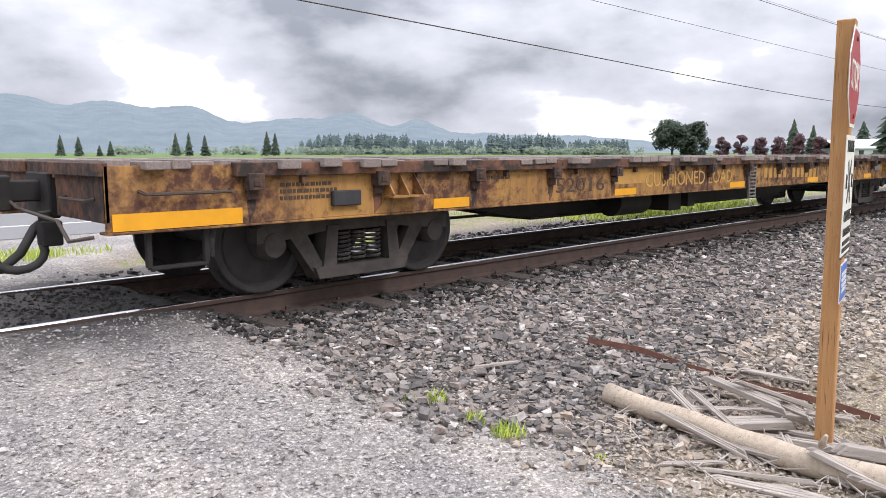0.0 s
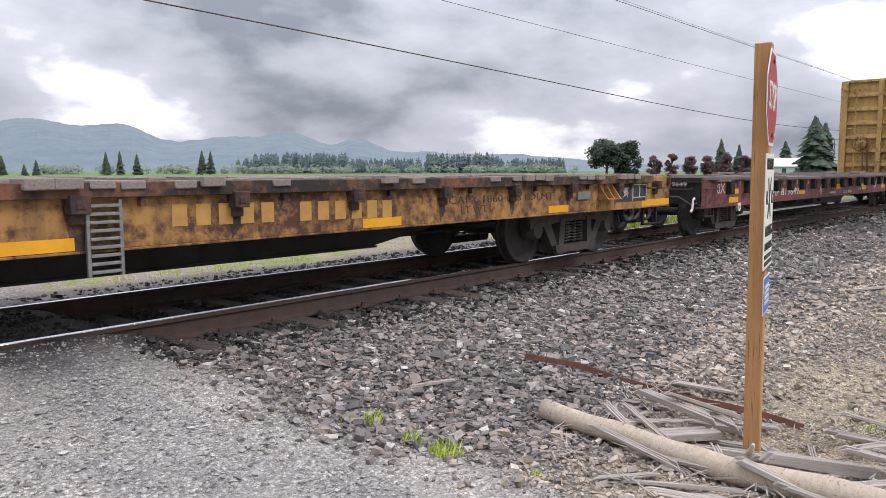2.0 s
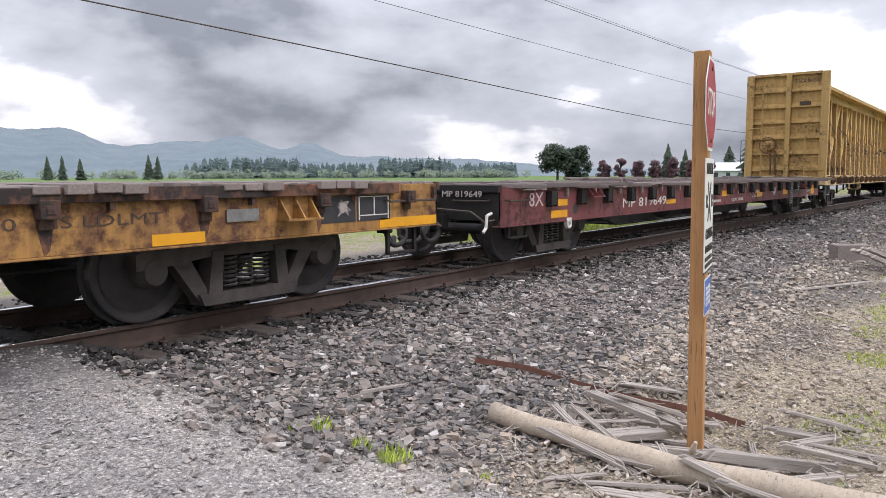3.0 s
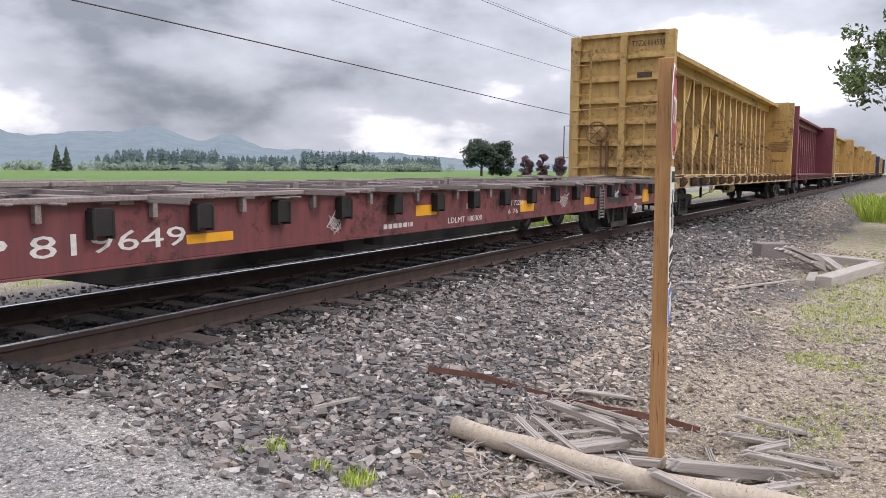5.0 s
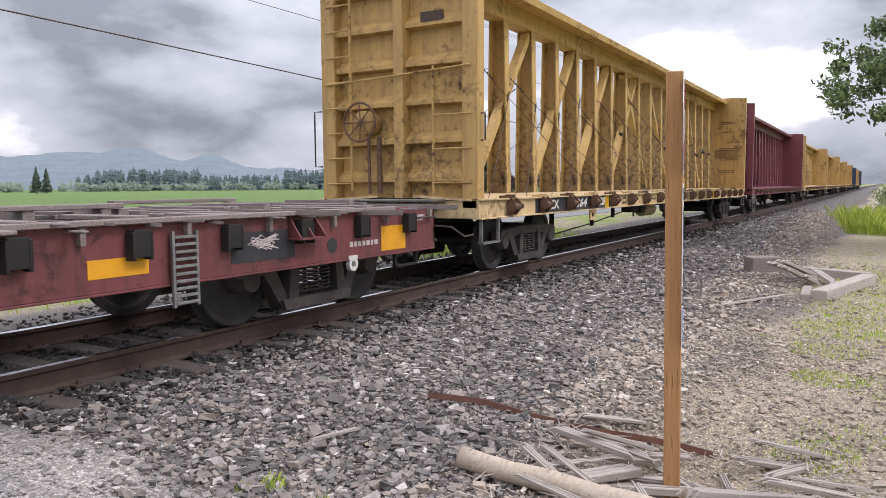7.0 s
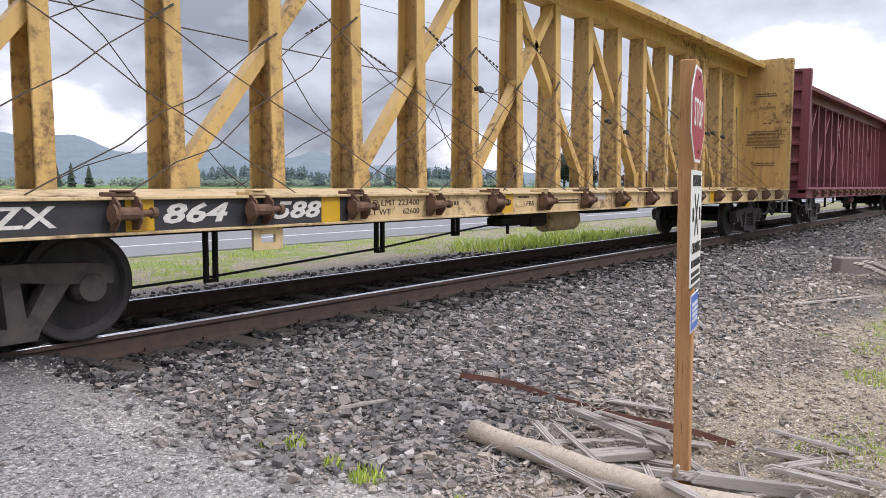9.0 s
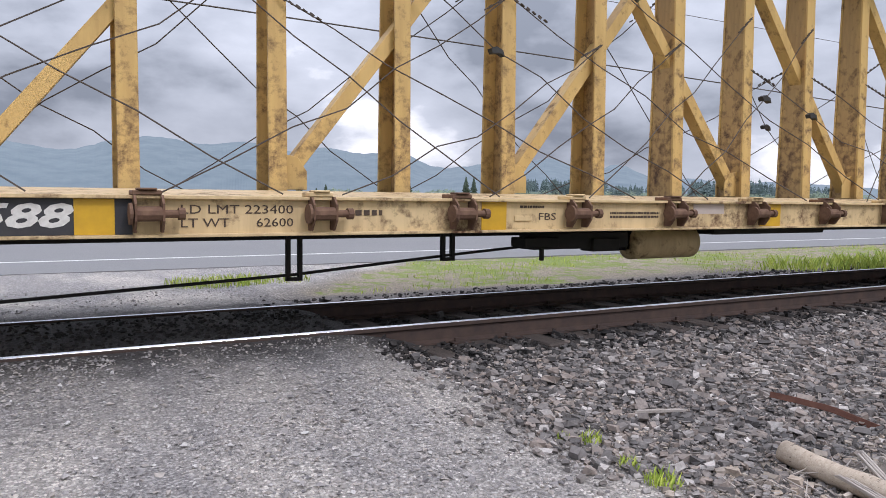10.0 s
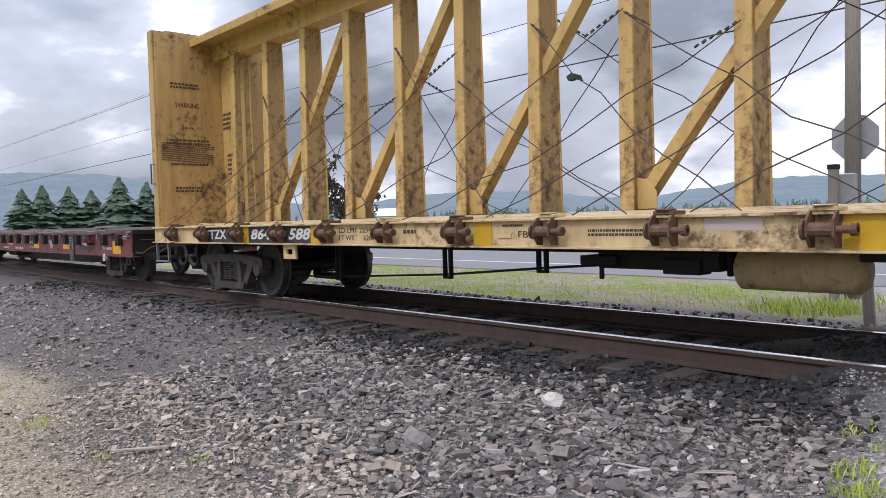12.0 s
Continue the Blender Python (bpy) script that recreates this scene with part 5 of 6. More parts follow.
def crossing_sign():
    post = thing("sign_post", "orange-brown timber post with stop sign and notices", "sign post", pose(4.68, -4.10, -0.66, -0.6, 0, 12.0))
    s = Shape()
    s.box(-0.045, 0.045, -0.045, 0.045, 0.0, 2.520)
    part("timber", s, POSTWOOD, post, "square treated timber", 0.005)
    r = 0.26
    octagon = [(r / math.cos(math.pi / 8) * math.cos(a * math.tau / 8 + math.pi / 8), 2.218 + r / math.cos(math.pi / 8) * math.sin(a * math.tau / 8 + math.pi / 8)) for a in range(8)]
    inner = [(x * 0.93, 2.218 + (z - 2.218) * 0.93) for x, z in octagon]
    sign = part("stop_sign", Shape().prism(octagon, -0.050, -0.047), SIGNWHITE, post, "faded red octagonal stop sign", 0.0)
    part("sign_face", Shape().prism(inner, -0.0515, -0.05), SIGNRED, sign)
    lettering("lettering", "STOP", 0.22, pose(0, -0.0525, 2.218, 90), SIGNWHITE, sign, 0.35)
    part("sign_back", Shape().prism(octagon, -0.047, -0.0455), ALU, sign, "bare aluminium back")
    for z in (2.419, 2.016):
        part("bolt", Shape().lathe([(-0.058, 0.0), (-0.058, 0.012), (-0.05, 0.012)], 8, "y", (0, 0, z)), STRAP, sign)
    notice = part("notice_board", Shape().box(-0.21, 0.21, -0.050, -0.0465, 1.277, 1.915), SIGNWHITE, post, "white crossing notice with a black cross", 0.0)
    lettering("lettering", "PRIVATE", 0.09, pose(0, -0.0525, 1.854, 90), SIGNBLACK, notice, 0.32)
    lettering("lettering", "R", 0.11, pose(-0.13, -0.0525, 1.669, 90), SIGNBLACK, notice)
    lettering("lettering", "R", 0.11, pose(0.13, -0.0525, 1.669, 90), SIGNBLACK, notice)
    for a in (32, -32):
        part("cross_bar", Shape().box(-0.014, 0.014, -0.0525, -0.0505, -0.13, 0.13, pose(0, 0, 1.669, 0, a, 0)), SIGNBLACK, notice)
    lettering("lettering", "CROSSING", 0.085, pose(0, -0.0525, 1.484, 90), SIGNBLACK, notice, 0.33)
    lettering("lettering", "NO TRESPASSING", 0.06, pose(0, -0.0525, 1.400, 90), SIGNBLACK, notice, 0.34)
    ob = part("lettering", dashes(2, 0.022, 0.34, random.Random(5)), SIGNBLACK, notice)
    ob.matrix_basis = pose(0, -0.0525, 1.327)
    part("notice_rim", Shape().box(-0.21, 0.21, -0.053, -0.0465, 1.268, 1.277), SIGNBLACK, notice)
    blue = part("emergency_plate", Shape().box(-0.145, 0.145, -0.050, -0.0465, 1.019, 1.232), SIGNWHITE, post, "small blue emergency notice", 0.0)
    part("sign_face", Shape().box(-0.136, 0.136, -0.0515, -0.0495, 1.028, 1.223), SIGNBLUE, blue)
    ob = part("lettering", dashes(4, 0.018, 0.2, random.Random(6)), SIGNWHITE, blue)
    ob.matrix_basis = pose(0, -0.0525, 1.126)
    return post


crossing_sign()


def board(x, y, length, yaw, width=0.09, thick=0.035, pitch_up=0.0, lift=0.0, label="", seed=0, material=None, name="broken_board"):
    """A splintered grey board lying on the ground; x, y is its middle."""
    rng = random.Random(seed)
    s = Shape()
    n = 5
    for strip in range(3):
        w0 = -width / 2 + strip * width / 3
        a, b = -length / 2 + rng.uniform(0, 0.18) * length, length / 2 - rng.uniform(0, 0.18) * length
        prof = [(a, -thick / 2), (b, -thick / 2 + rng.uniform(0, 0.3) * thick), (b - 0.05 * length, thick / 2), (a + 0.04 * length, thick / 2 + rng.uniform(-0.2, 0.3) * thick)]
        s.prism(prof, w0 + 0.002, w0 + width / 3 - 0.001)
    ob = part(name, s, material or GREYWOOD, None, "", 0.003)
    h = at_ground(x, y) + thick / 2 + lift + abs(math.sin(radians(pitch_up))) * length * 0.45
    ob.matrix_basis = pose(x, y, h, rng.uniform(-14, 14), -pitch_up, yaw)
    return tagged(ob, label or "weathered grey splintered board on the ballast", "board", "boards by the post")


def log():
    rng = random.Random(6)
    s = Shape()
    n, pts, rs = 14, [], []
    for i in range(n + 1):
        q = i / n
        x, y = 3.97 + 0.10 * q, -3.12 - 2.15 * q
        r = 0.058 + 0.018 * q + rng.uniform(-0.003, 0.003)
        pts.append((x + rng.uniform(-0.006, 0.006), y, at_ground(x, y) + r * 0.85 + 0.03 * (1 - q)))
        rs.append(r)
    s.tube(pts, rs, 14)
    s.tube([(4.02, -4.3, -0.24), (3.95, -4.34, -0.16)], [0.018, 0.01], 6)
    ob = tagged(part("log", s, LOGWOOD, None, "", 0.0, True), "bleached barkless log lying beside the sign post", "log")
    return ob


log()

PILE = [(4.42, -3.75, 0.75, 150, 0.11, 0.05, 4), (4.55, -3.95, 0.9, 118, 0.10, 0.045, 3), (4.75, -3.6, 0.7, 95, 0.08, 0.04, 12), (4.9, -3.72, 0.6, 140, 0.06, 0.03, 20), (4.62, -4.3, 0.9, 130, 0.08, 0.03, 0), (4.35, -4.55, 0.8, 105, 0.09, 0.03, 2), (4.58, -4.52, 0.95, 128, 0.10, 0.06, 8), (4.15, -3.55, 0.5, 62, 0.05, 0.02, 15), (4.28, -3.62, 0.45, 80, 0.04, 0.02, 25), (4.2, -3.88, 0.7, 100, 0.07, 0.02, 0), (3.72, -4.1, 0.7, 118, 0.05, 0.02, 0), (3.66, -4.3, 0.9, 105, 0.06, 0.02, 0), (3.75, -4.45, 0.8, 95, 0.08, 0.025, 0), (4.95, -4.05, 0.6, 60, 0.05, 0.02, 5), (5.1, -3.9, 0.5, 110, 0.05, 0.02, 0), (4.8, -4.2, 0.7, 88, 0.06, 0.03, 3), (4.38, -4.05, 0.6, 35, 0.05, 0.02, 6), (4.5, -4.75, 0.6, 140, 0.07, 0.03, 0), (3.6, -3.85, 0.4, 140, 0.04, 0.015, 0), (5.0, -4.35, 0.5, 20, 0.04, 0.02, 0)]
rng = random.Random(19)
for n in range(26):
    PILE.append((rng.uniform(3.75, 5.4), rng.uniform(-4.9, -3.45), rng.uniform(0.25, 0.8), rng.uniform(70, 160), rng.uniform(0.03, 0.08), rng.uniform(0.012, 0.035), rng.uniform(0, 16)))
for n, (x, y, ln, yaw, wd, th, up) in enumerate(PILE):
    board(x, y, ln, yaw, wd, th, up, 0.01 * (n % 4), seed=n)
SINGLE = [(3.93, -2.28, 0.42, -20, 0.045, 0.02), (4.07, -2.70, 0.26, -72, 0.03, 0.015), (8.3, -2.95, 0.5, 30, 0.05, 0.02), (11.4, -3.68, 1.9, -25, 0.05, 0.03), (-5.6, -2.0, 0.4, 70, 0.03, 0.015), (-4.42, -3.05, 0.5, 70, 0.05, 0.018), (-1.84, -2.1, 0.24, 40, 0.03, 0.012), (-2.2, -1.75, 0.22, 100, 0.025, 0.012), (-5.2, -2.2, 0.3, -35, 0.025, 0.012), (6.1, -2.2, 0.25, 60, 0.03, 0.012), (6.7, -3.4, 0.4, -10, 0.03, 0.015), (-4.9, -3.9, 0.35, 60, 0.04, 0.015), (5.3, -1.9, 0.2, 20, 0.02, 0.01), (7.4, -2.6, 0.3, 75, 0.025, 0.012), (6.9, -4.1, 0.35, 15, 0.03, 0.012)]
rng = random.Random(41)
for n in range(44):
    x, y = (rng.uniform(3.6, 12.5), rng.uniform(-4.1, -1.0)) if n % 3 else (rng.uniform(-6.5, -2.2), rng.uniform(-3.9, -1.2))
    SINGLE.append((x, y, rng.uniform(0.10, 0.34), rng.uniform(-90, 90), rng.uniform(0.012, 0.03), 0.01))
for n, (x, y, ln, yaw, wd, th) in enumerate(SINGLE):
    board(x, y, ln, yaw, wd, th, 0, 0.026, "bleached wood splinter lying on the ballast", 60 + n, name="wood_splinter")
slv = Shape()
rng = random.Random(31)
for k in range(1000):
    if k < 420:
        x, y = rng.uniform(3.4, 5.6), rng.uniform(-5.0, -3.2)
    else:
        x, y = rng.choice((rng.uniform(5.5, 14), rng.uniform(-8, -1.6))), rng.uniform(-5.6, -1.2)
    ln, a = rng.uniform(0.03, 0.18), rng.uniform(0, math.tau)
    z = at_ground(x, y) + 0.03
    slv.tube([(x, y, z), (x + ln * math.cos(a), y + ln * math.sin(a), z + rng.uniform(-0.01, 0.06))], [0.006, 0.002], 4)
tagged(part("wood_slivers", slv, GREYWOOD), "bleached wood slivers strewn over the ballast", "debris", kind="stuff")


def iron_strap():
    pts, s = [], Shape()
    for i in range(25):
        q = i / 24
        x = 4.88 + 0.40 * q + 0.05 * math.sin(q * 8)
        y = -2.35 - 1.85 * q
        pts.append(Vector((x, y, at_ground(x, y) + 0.04 + 0.022 * math.sin(q * 9 + 1))))
    vs, fs = [], []
    for p in pts:
        vs += [p + Vector((-0.006, 0, -0.02)), p + Vector((0.006, 0, -0.02)), p + Vector((0.02, 0, 0.015)), p + Vector((0.006, 0, 0.018))]
    for i in range(24):
        fs += [(4 * i + k, 4 * i + (k + 1) % 4, 4 * i + 4 + (k + 1) % 4, 4 * i + 4 + k) for k in range(4)]
    s.add(vs, fs + [(3, 2, 1, 0), (96, 97, 98, 99)])
    tagged(part("iron_strap", s, STRAP), "bent rusty iron strap on the ballast", "strap")


iron_strap()


def timber(x0, y0, x1, y1, w, h, label, seed, lift=0.0):
    ln = math.hypot(x1 - x0, y1 - y0)
    ob = part("old_tie", Shape().box(0, ln, -w / 2, w / 2, 0, h), DECKWOOD if seed == 3 else GREYWOOD, None, "", 0.012)
    ob.matrix_basis = pose(x0, y0, at_ground(x0, y0) - 0.02 + lift, 0, 0, math.degrees(math.atan2(y1 - y0, x1 - x0)))
    return tagged(ob, label, "timber", "old timbers in a heap")


timber(12.1, -4.36, 14.6, -4.95, 0.22, 0.17, "grey squared old tie lying on the dirt", 1)
timber(15.3, -3.9, 14.8, -4.95, 0.2, 0.16, "grey squared old tie lying on the dirt", 2)
timber(14.75, -3.05, 15.1, -3.5, 0.3, 0.30, "rotten stump of an old tie", 3)
timber(12.0, -4.2, 13.0, -4.15, 0.13, 0.13, "short round grey timber", 4)
for n, (x, y, ln, yaw, up) in enumerate(((14.2, -3.75, 1.3, 160, 14), (14.0, -3.95, 1.2, 150, 18), (13.7, -4.1, 1.0, 172, 10), (14.3, -4.3, 1.2, 20, 5), (13.4, -4.0, 0.9, 140, 22))):
    board(x, y, ln, yaw, 0.14, 0.06, up, 0.03, "weathered plank leaning in a timber heap", 90 + n, name="old_plank")

# ---- grass ----


def blades(s, x, y, n, spread, h, rng):
    for _ in range(n):
        a, r = rng.uniform(0, math.tau), spread * math.sqrt(rng.random())
        px, py = x + r * math.cos(a), y + r * math.sin(a)
        z = at_ground(px, py) - 0.01
        hh, b, w = h * rng.uniform(0.45, 1.15), rng.uniform(0, math.tau), 0.004 + 0.012 * h
        lean = hh * rng.uniform(0.1, 0.6)
        dx, dy = w * math.cos(b + 1.57), w * math.sin(b + 1.57)
        s.add([(px - dx, py - dy, z), (px + dx, py + dy, z), (px + lean * 0.4 * math.cos(b) + dx * 0.7, py + lean * 0.4 * math.sin(b) + dy * 0.7, z + hh * 0.6), (px + lean * math.cos(b), py + lean * math.sin(b), z + hh)], [(0, 1, 2), (0, 2, 3)])


def grass_tuft(x, y, n, spread, h, seed, label="small bright green grass tuft in gravel"):
    s = Shape()
    blades(s, x, y, n, spread, h, random.Random(seed))
    me = bpy.data.meshes.new("grass_tuft")
    me.from_pydata(s.v, [], s.f)
    me.materials.append(GRASS)
    return tagged(new("grass_tuft", me), label, "grass", "grass tufts")


for n, (x, y, k, sp, h) in enumerate(((3.24, -2.42, 90, 0.07, 0.07), (3.12, -2.32, 30, 0.04, 0.05), (3.15, -2.82, 80, 0.06, 0.07), (3.13, -3.07, 110, 0.085, 0.08), (3.3, -3.55, 16, 0.05, 0.05), (-1.5, -1.15, 40, 0.12, 0.06), (-1.3, -1.75, 60, 0.12, 0.08), (-1.2, -2.05, 70, 0.12, 0.09), (-1.25, -1.4, 30, 0.1, 0.06), (-4.4, -3.75, 25, 0.08, 0.06), (-5.0, -4.1, 30, 0.1, 0.06), (-6.3, -4.2, 50, 0.16, 0.07))):
    grass_tuft(x, y, k, sp, h, n)


def verge_grass():
    rng = random.Random(14)
    s = Shape()
    for x, y, n, sp, h in ((-2.6, 5.7, 420, 0.45, 0.32), (2.75, 5.0, 420, 0.55, 0.26), (3.6, 5.4, 250, 0.5, 0.2), (-4.2, 4.7, 420, 0.55, 0.3), (-3.5, 5.0, 200, 0.5, 0.25), (-2.0, 5.2, 300, 0.4, 0.25), (14.5, 3.4, 700, 1.1, 0.42), (17, 3.4, 700, 1.3, 0.42), (19.5, 3.6, 600, 1.4, 0.4), (-7, 5.2, 350, 1.2, 0.2), (-9.5, 5.0, 350, 1.4, 0.2), (-13, 5.4, 300, 1.6, 0.2), (29, -5.3, 900, 1.3, 0.6), (33, -5.6, 900, 2.0, 0.7), (39, -5.4, 700, 2.4, 0.7)):
        blades(s, x, y, n, sp * (1.3 if y > 0 else 1), h * (0.6 if y > 0 else 1), rng)
    for k in range(6500):
        x, y = rng.uniform(-22, 26), rng.uniform(4.0, 8.0)
        if -2.8 < x < 3.4 + max(0, y - 3.5) * 0.9 and x > -2.3 - max(0, y - 3.5) * 0.6:
            continue
        if vnoise(np.array([x]), np.array([y]), 1.1, 17)[0] > -0.05:
            blades(s, x, y, 2, 0.12, 0.10, rng)
    for k in range(1500):
        x, y = rng.choice((rng.uniform(6.5, 24), rng.uniform(-16, -4.5))), rng.uniform(-7.5, -4.1)
        if vnoise(np.array([x]), np.array([y]), 0.9, 18)[0] > 0.1:
            blades(s, x, y, 3, 0.1, 0.05, rng)
    for x, y, n, sp, h in ((7.4, -4.75, 260, 0.3, 0.05), (5.4, -4.75, 150, 0.28, 0.05), (5.9, -4.95, 110, 0.3, 0.045), (8.6, -4.7, 260, 0.4, 0.05), (10.0, -4.8, 420, 0.6, 0.055), (11.4, -5.0, 420, 0.8, 0.06), (13.0, -4.9, 420, 0.9, 0.06), (9.4, -5.4, 300, 0.6, 0.05), (7.6, -5.2, 120, 0.3, 0.04), (15.5, -5.2, 420, 1.2, 0.07)):
        blades(s, x, y, int(n * 1.8), sp, h, rng)
    me = bpy.data.meshes.new("verge_grass")
    me.from_pydata(s.v, [], s.f)
    me.materials.append(GRASS)
    tagged(new("verge_grass", me), "uneven green grass along the road verge", "grass", kind="stuff")


verge_grass()

# ---- poles, wires, signs across the tracks ----
x0, y0 = -4.15, 5.85
pole = thing("marker_post", "short grey wooden marker post with a dark cap", "post", pose(x0, y0, at_ground(x0, y0)))
part("shaft", Shape().box(-0.06, 0.06, -0.06, 0.06, -0.1, 1.93), POLEWOOD, pole, bevel=0.008)
part("cap", Shape().box(-0.068, 0.068, -0.068, 0.068, 1.93, 2.0), UNDER, pole, "dark metal cap", 0.006)
x0, y0 = -4.02, 6.2
rear = thing("sign_pole", "tall grey wooden pole carrying the back of a sign", "pole", pose(x0, y0, at_ground(x0, y0)))
part("shaft", Shape().tube([(0, 0, -0.1), (0.03, 0, 7.5)], [0.115, 0.09], 14), POLEWOOD, rear, smooth=True)
octo = [(0.35 * math.cos(a * math.tau / 8 + math.pi / 8), 2.38 + 0.35 * math.sin(a * math.tau / 8 + math.pi / 8)) for a in range(8)]
part("sign_plate", Shape().prism(octo, 0.115, 0.12), ALU, rear, "bare grey octagonal sign back")
part("cabinet", Shape().box(-0.11, 0.11, -0.22, -0.10, 1.25, 1.85), ALU, rear, "pale grey meter box", 0.015)
stub = part("wooden_stake", Shape().box(-0.055, 0.055, -0.055, 0.055, -0.1, 1.05), POLEWOOD, None, "", 0.008)
stub.matrix_basis = pose(-2.87, 3.36, at_ground(-2.87, 3.36), 1, -3, 10)
tagged(stub, "grey wooden stake beside the gravel drive", "stake")


def power_line():
    for x in (-150.0, 260.0):
        p = thing("utility_pole", "tall wooden power pole with a cross arm", "utility pole", pose(x, 22, -0.3), "power poles")
        part("shaft", Shape().tube([(0, 0, 0), (0, 0, 15.2)], [0.17, 0.11], 12), POLEWOOD, p, smooth=True)
        part("cross_arm", Shape().box(-0.05, 0.05, -1.2, 1.2, 14.3, 14.42), POLEWOOD, p, bevel=0.01)
        for y in (-1.1, 0.0, 1.1):
            part("insulator", Shape().lathe([(0.0, 0.03), (0.05, 0.05), (0.1, 0.03), (0.12, 0.0)], 8, "y", (0, y - 0.06, 14.5)), ALU, p)
    for y, z, sag, r in ((22.0, 8.05, 0.0, 0.03), (22.0, 10.65, 0.25, 0.016), (20.9, 13.6, 0.6, 0.012), (22.0, 14.2, 0.5, 0.012), (23.1, 14.6, 0.6, 0.012)):
        pts = []
        for i in range(61):
            x = -150 + 410 * i / 60
            q = min(1.0, (x + 19) / 131)
            low = -1.7 * math.exp(-((x - 85) / 60) ** 2) if r > 0.02 else 0.0
            pts.append((x, y, z - sag * (1 - q * q) + low))
        tagged(part("overhead_wire", Shape().tube(pts, r, 5), CABLE), "thin black overhead wire along the road", "wire", "overhead wires")


power_line()

# ---- trees ----


def mesh_object(name, s, material, parent, label=""):
    me = bpy.data.meshes.new(name)
    me.from_pydata(s.v, [], s.f)
    me.materials.append(material)
    ob = new(name, me)
    ob.parent = parent
    return tagged(ob, label)


def fir_crown(s, h, r, rng, x=0.0, y=0.0, z=0.0, whorls=16, per=9):
    for w in range(whorls):
        q = w / whorls
        zz = h * (0.08 + 0.92 * q)
        rr = r * (1 - q) ** 0.75 * rng.uniform(0.6, 1.2) + 0.02 * h
        for b in range(per):
            a = b * math.tau / per + w * 0.7 + rng.uniform(-0.3, 0.3)
            ln = rr * rng.uniform(0.7, 1.15)
            ca, sa = math.cos(a), math.sin(a)
            wd = ln * 0.38
            drop = h * rng.uniform(0.01, 0.07)
            p0 = (x, y, z + zz + drop * 0.6)
            p1 = (x + ca * ln * 0.55 - sa * wd, y + sa * ln * 0.55 + ca * wd, z + zz - drop * 0.4)
            p2 = (x + ca * ln, y + sa * ln, z + zz - drop)
            p3 = (x + ca * ln * 0.55 + sa * wd, y + sa * ln * 0.55 - ca * wd, z + zz - drop * 0.3)
            p4 = (x + ca * ln * 0.5, y + sa * ln * 0.5, z + zz + drop * 1.2)
            s.add([p0, p1, p2, p3, p4], [(0, 1, 4), (1, 2, 4), (2, 3, 4), (3, 0, 4)])
    s.add([(x, y, z + h * 1.06), (x + 0.03 * r, y, z + h * 0.9), (x - 0.03 * r, y + 0.03 * r, z + h * 0.9), (x, y - 0.04 * r, z + h * 0.9)], [(0, 1, 2), (0, 2, 3), (0, 3, 1)])


def leaf_cloud(s, centre, radius, n, size, rng, squash=0.8):
    for _ in range(n):
        d = Vector((rng.gauss(0, 1), rng.gauss(0, 1), rng.gauss(0, 1))).normalized() * (rng.random() ** 0.45)
        p = Vector(centre) + Vector((d.x * radius, d.y * radius, d.z * radius * squash))
        u = Vector((rng.gauss(0, 1), rng.gauss(0, 1), rng.gauss(0, 1))).normalized()
        v = u.orthogonal().normalized()
        k = size * rng.uniform(0.6, 1.3)
        s.add([p - u * k, p + v * k * 0.55, p + u * k, p - v * k * 0.55], [(0, 1, 2, 3)])


def far_fir(az, dist, h, r, seed, material=None, label="tall dark fir tree across the field"):
    a = radians(az)
    x, y = dist * math.sin(a), dist * math.cos(a) - 5.5
    rng = random.Random(seed)
    t = thing("fir_tree", label, "tree", pose(x, y, -0.35), "far trees")
    part("trunk", Shape().tube([(0, 0, 0), (0, 0, h * 0.95)], [h * 0.022, h * 0.004], 7), BARK, t)
    s = Shape()
    fir_crown(s, h, r, rng, whorls=26, per=13)
    mesh_object("crown", s, material or NEEDLE, t, "drooping fir branches")
    return t


def round_tree(az, dist, h, r, seed, material, label, category="tree", low=0.25, clumps=16, n=90):
    a = radians(az)
    x, y = dist * math.sin(a), dist * math.cos(a) - 5.5
    rng = random.Random(seed)
    t = thing("broad_tree", label, category, pose(x, y, -0.35), "far trees")
    tr, s = Shape(), Shape()
    tr.tube([(0, 0, 0), (0.1, 0, h * 0.4), (0, 0.1, h * 0.75)], [h * 0.035, h * 0.025, h * 0.008], 7)
    for c in range(clumps):
        q = rng.random()
        aa = rng.uniform(0, math.tau)
        zc = h * (low + (0.92 - low) * q)
        rr = r * math.sqrt(max(0.05, 1 - ((q - 0.4) / 0.66) ** 2)) * rng.uniform(0.3, 0.85)
        p = (rr * math.cos(aa), rr * math.sin(aa), zc)
        tr.tube([(0, 0, zc * 0.6), (p[0] * 0.6, p[1] * 0.6, zc * 0.9), p], [h * 0.012, h * 0.008, h * 0.003], 5)
        leaf_cloud(s, p, r * rng.uniform(0.3, 0.45), n, h * 0.034, rng)
    part("trunk", tr, BARK, t, "trunk with limbs")
    mesh_object("crown", s, material, t, "crown of leafy clumps")
    return t


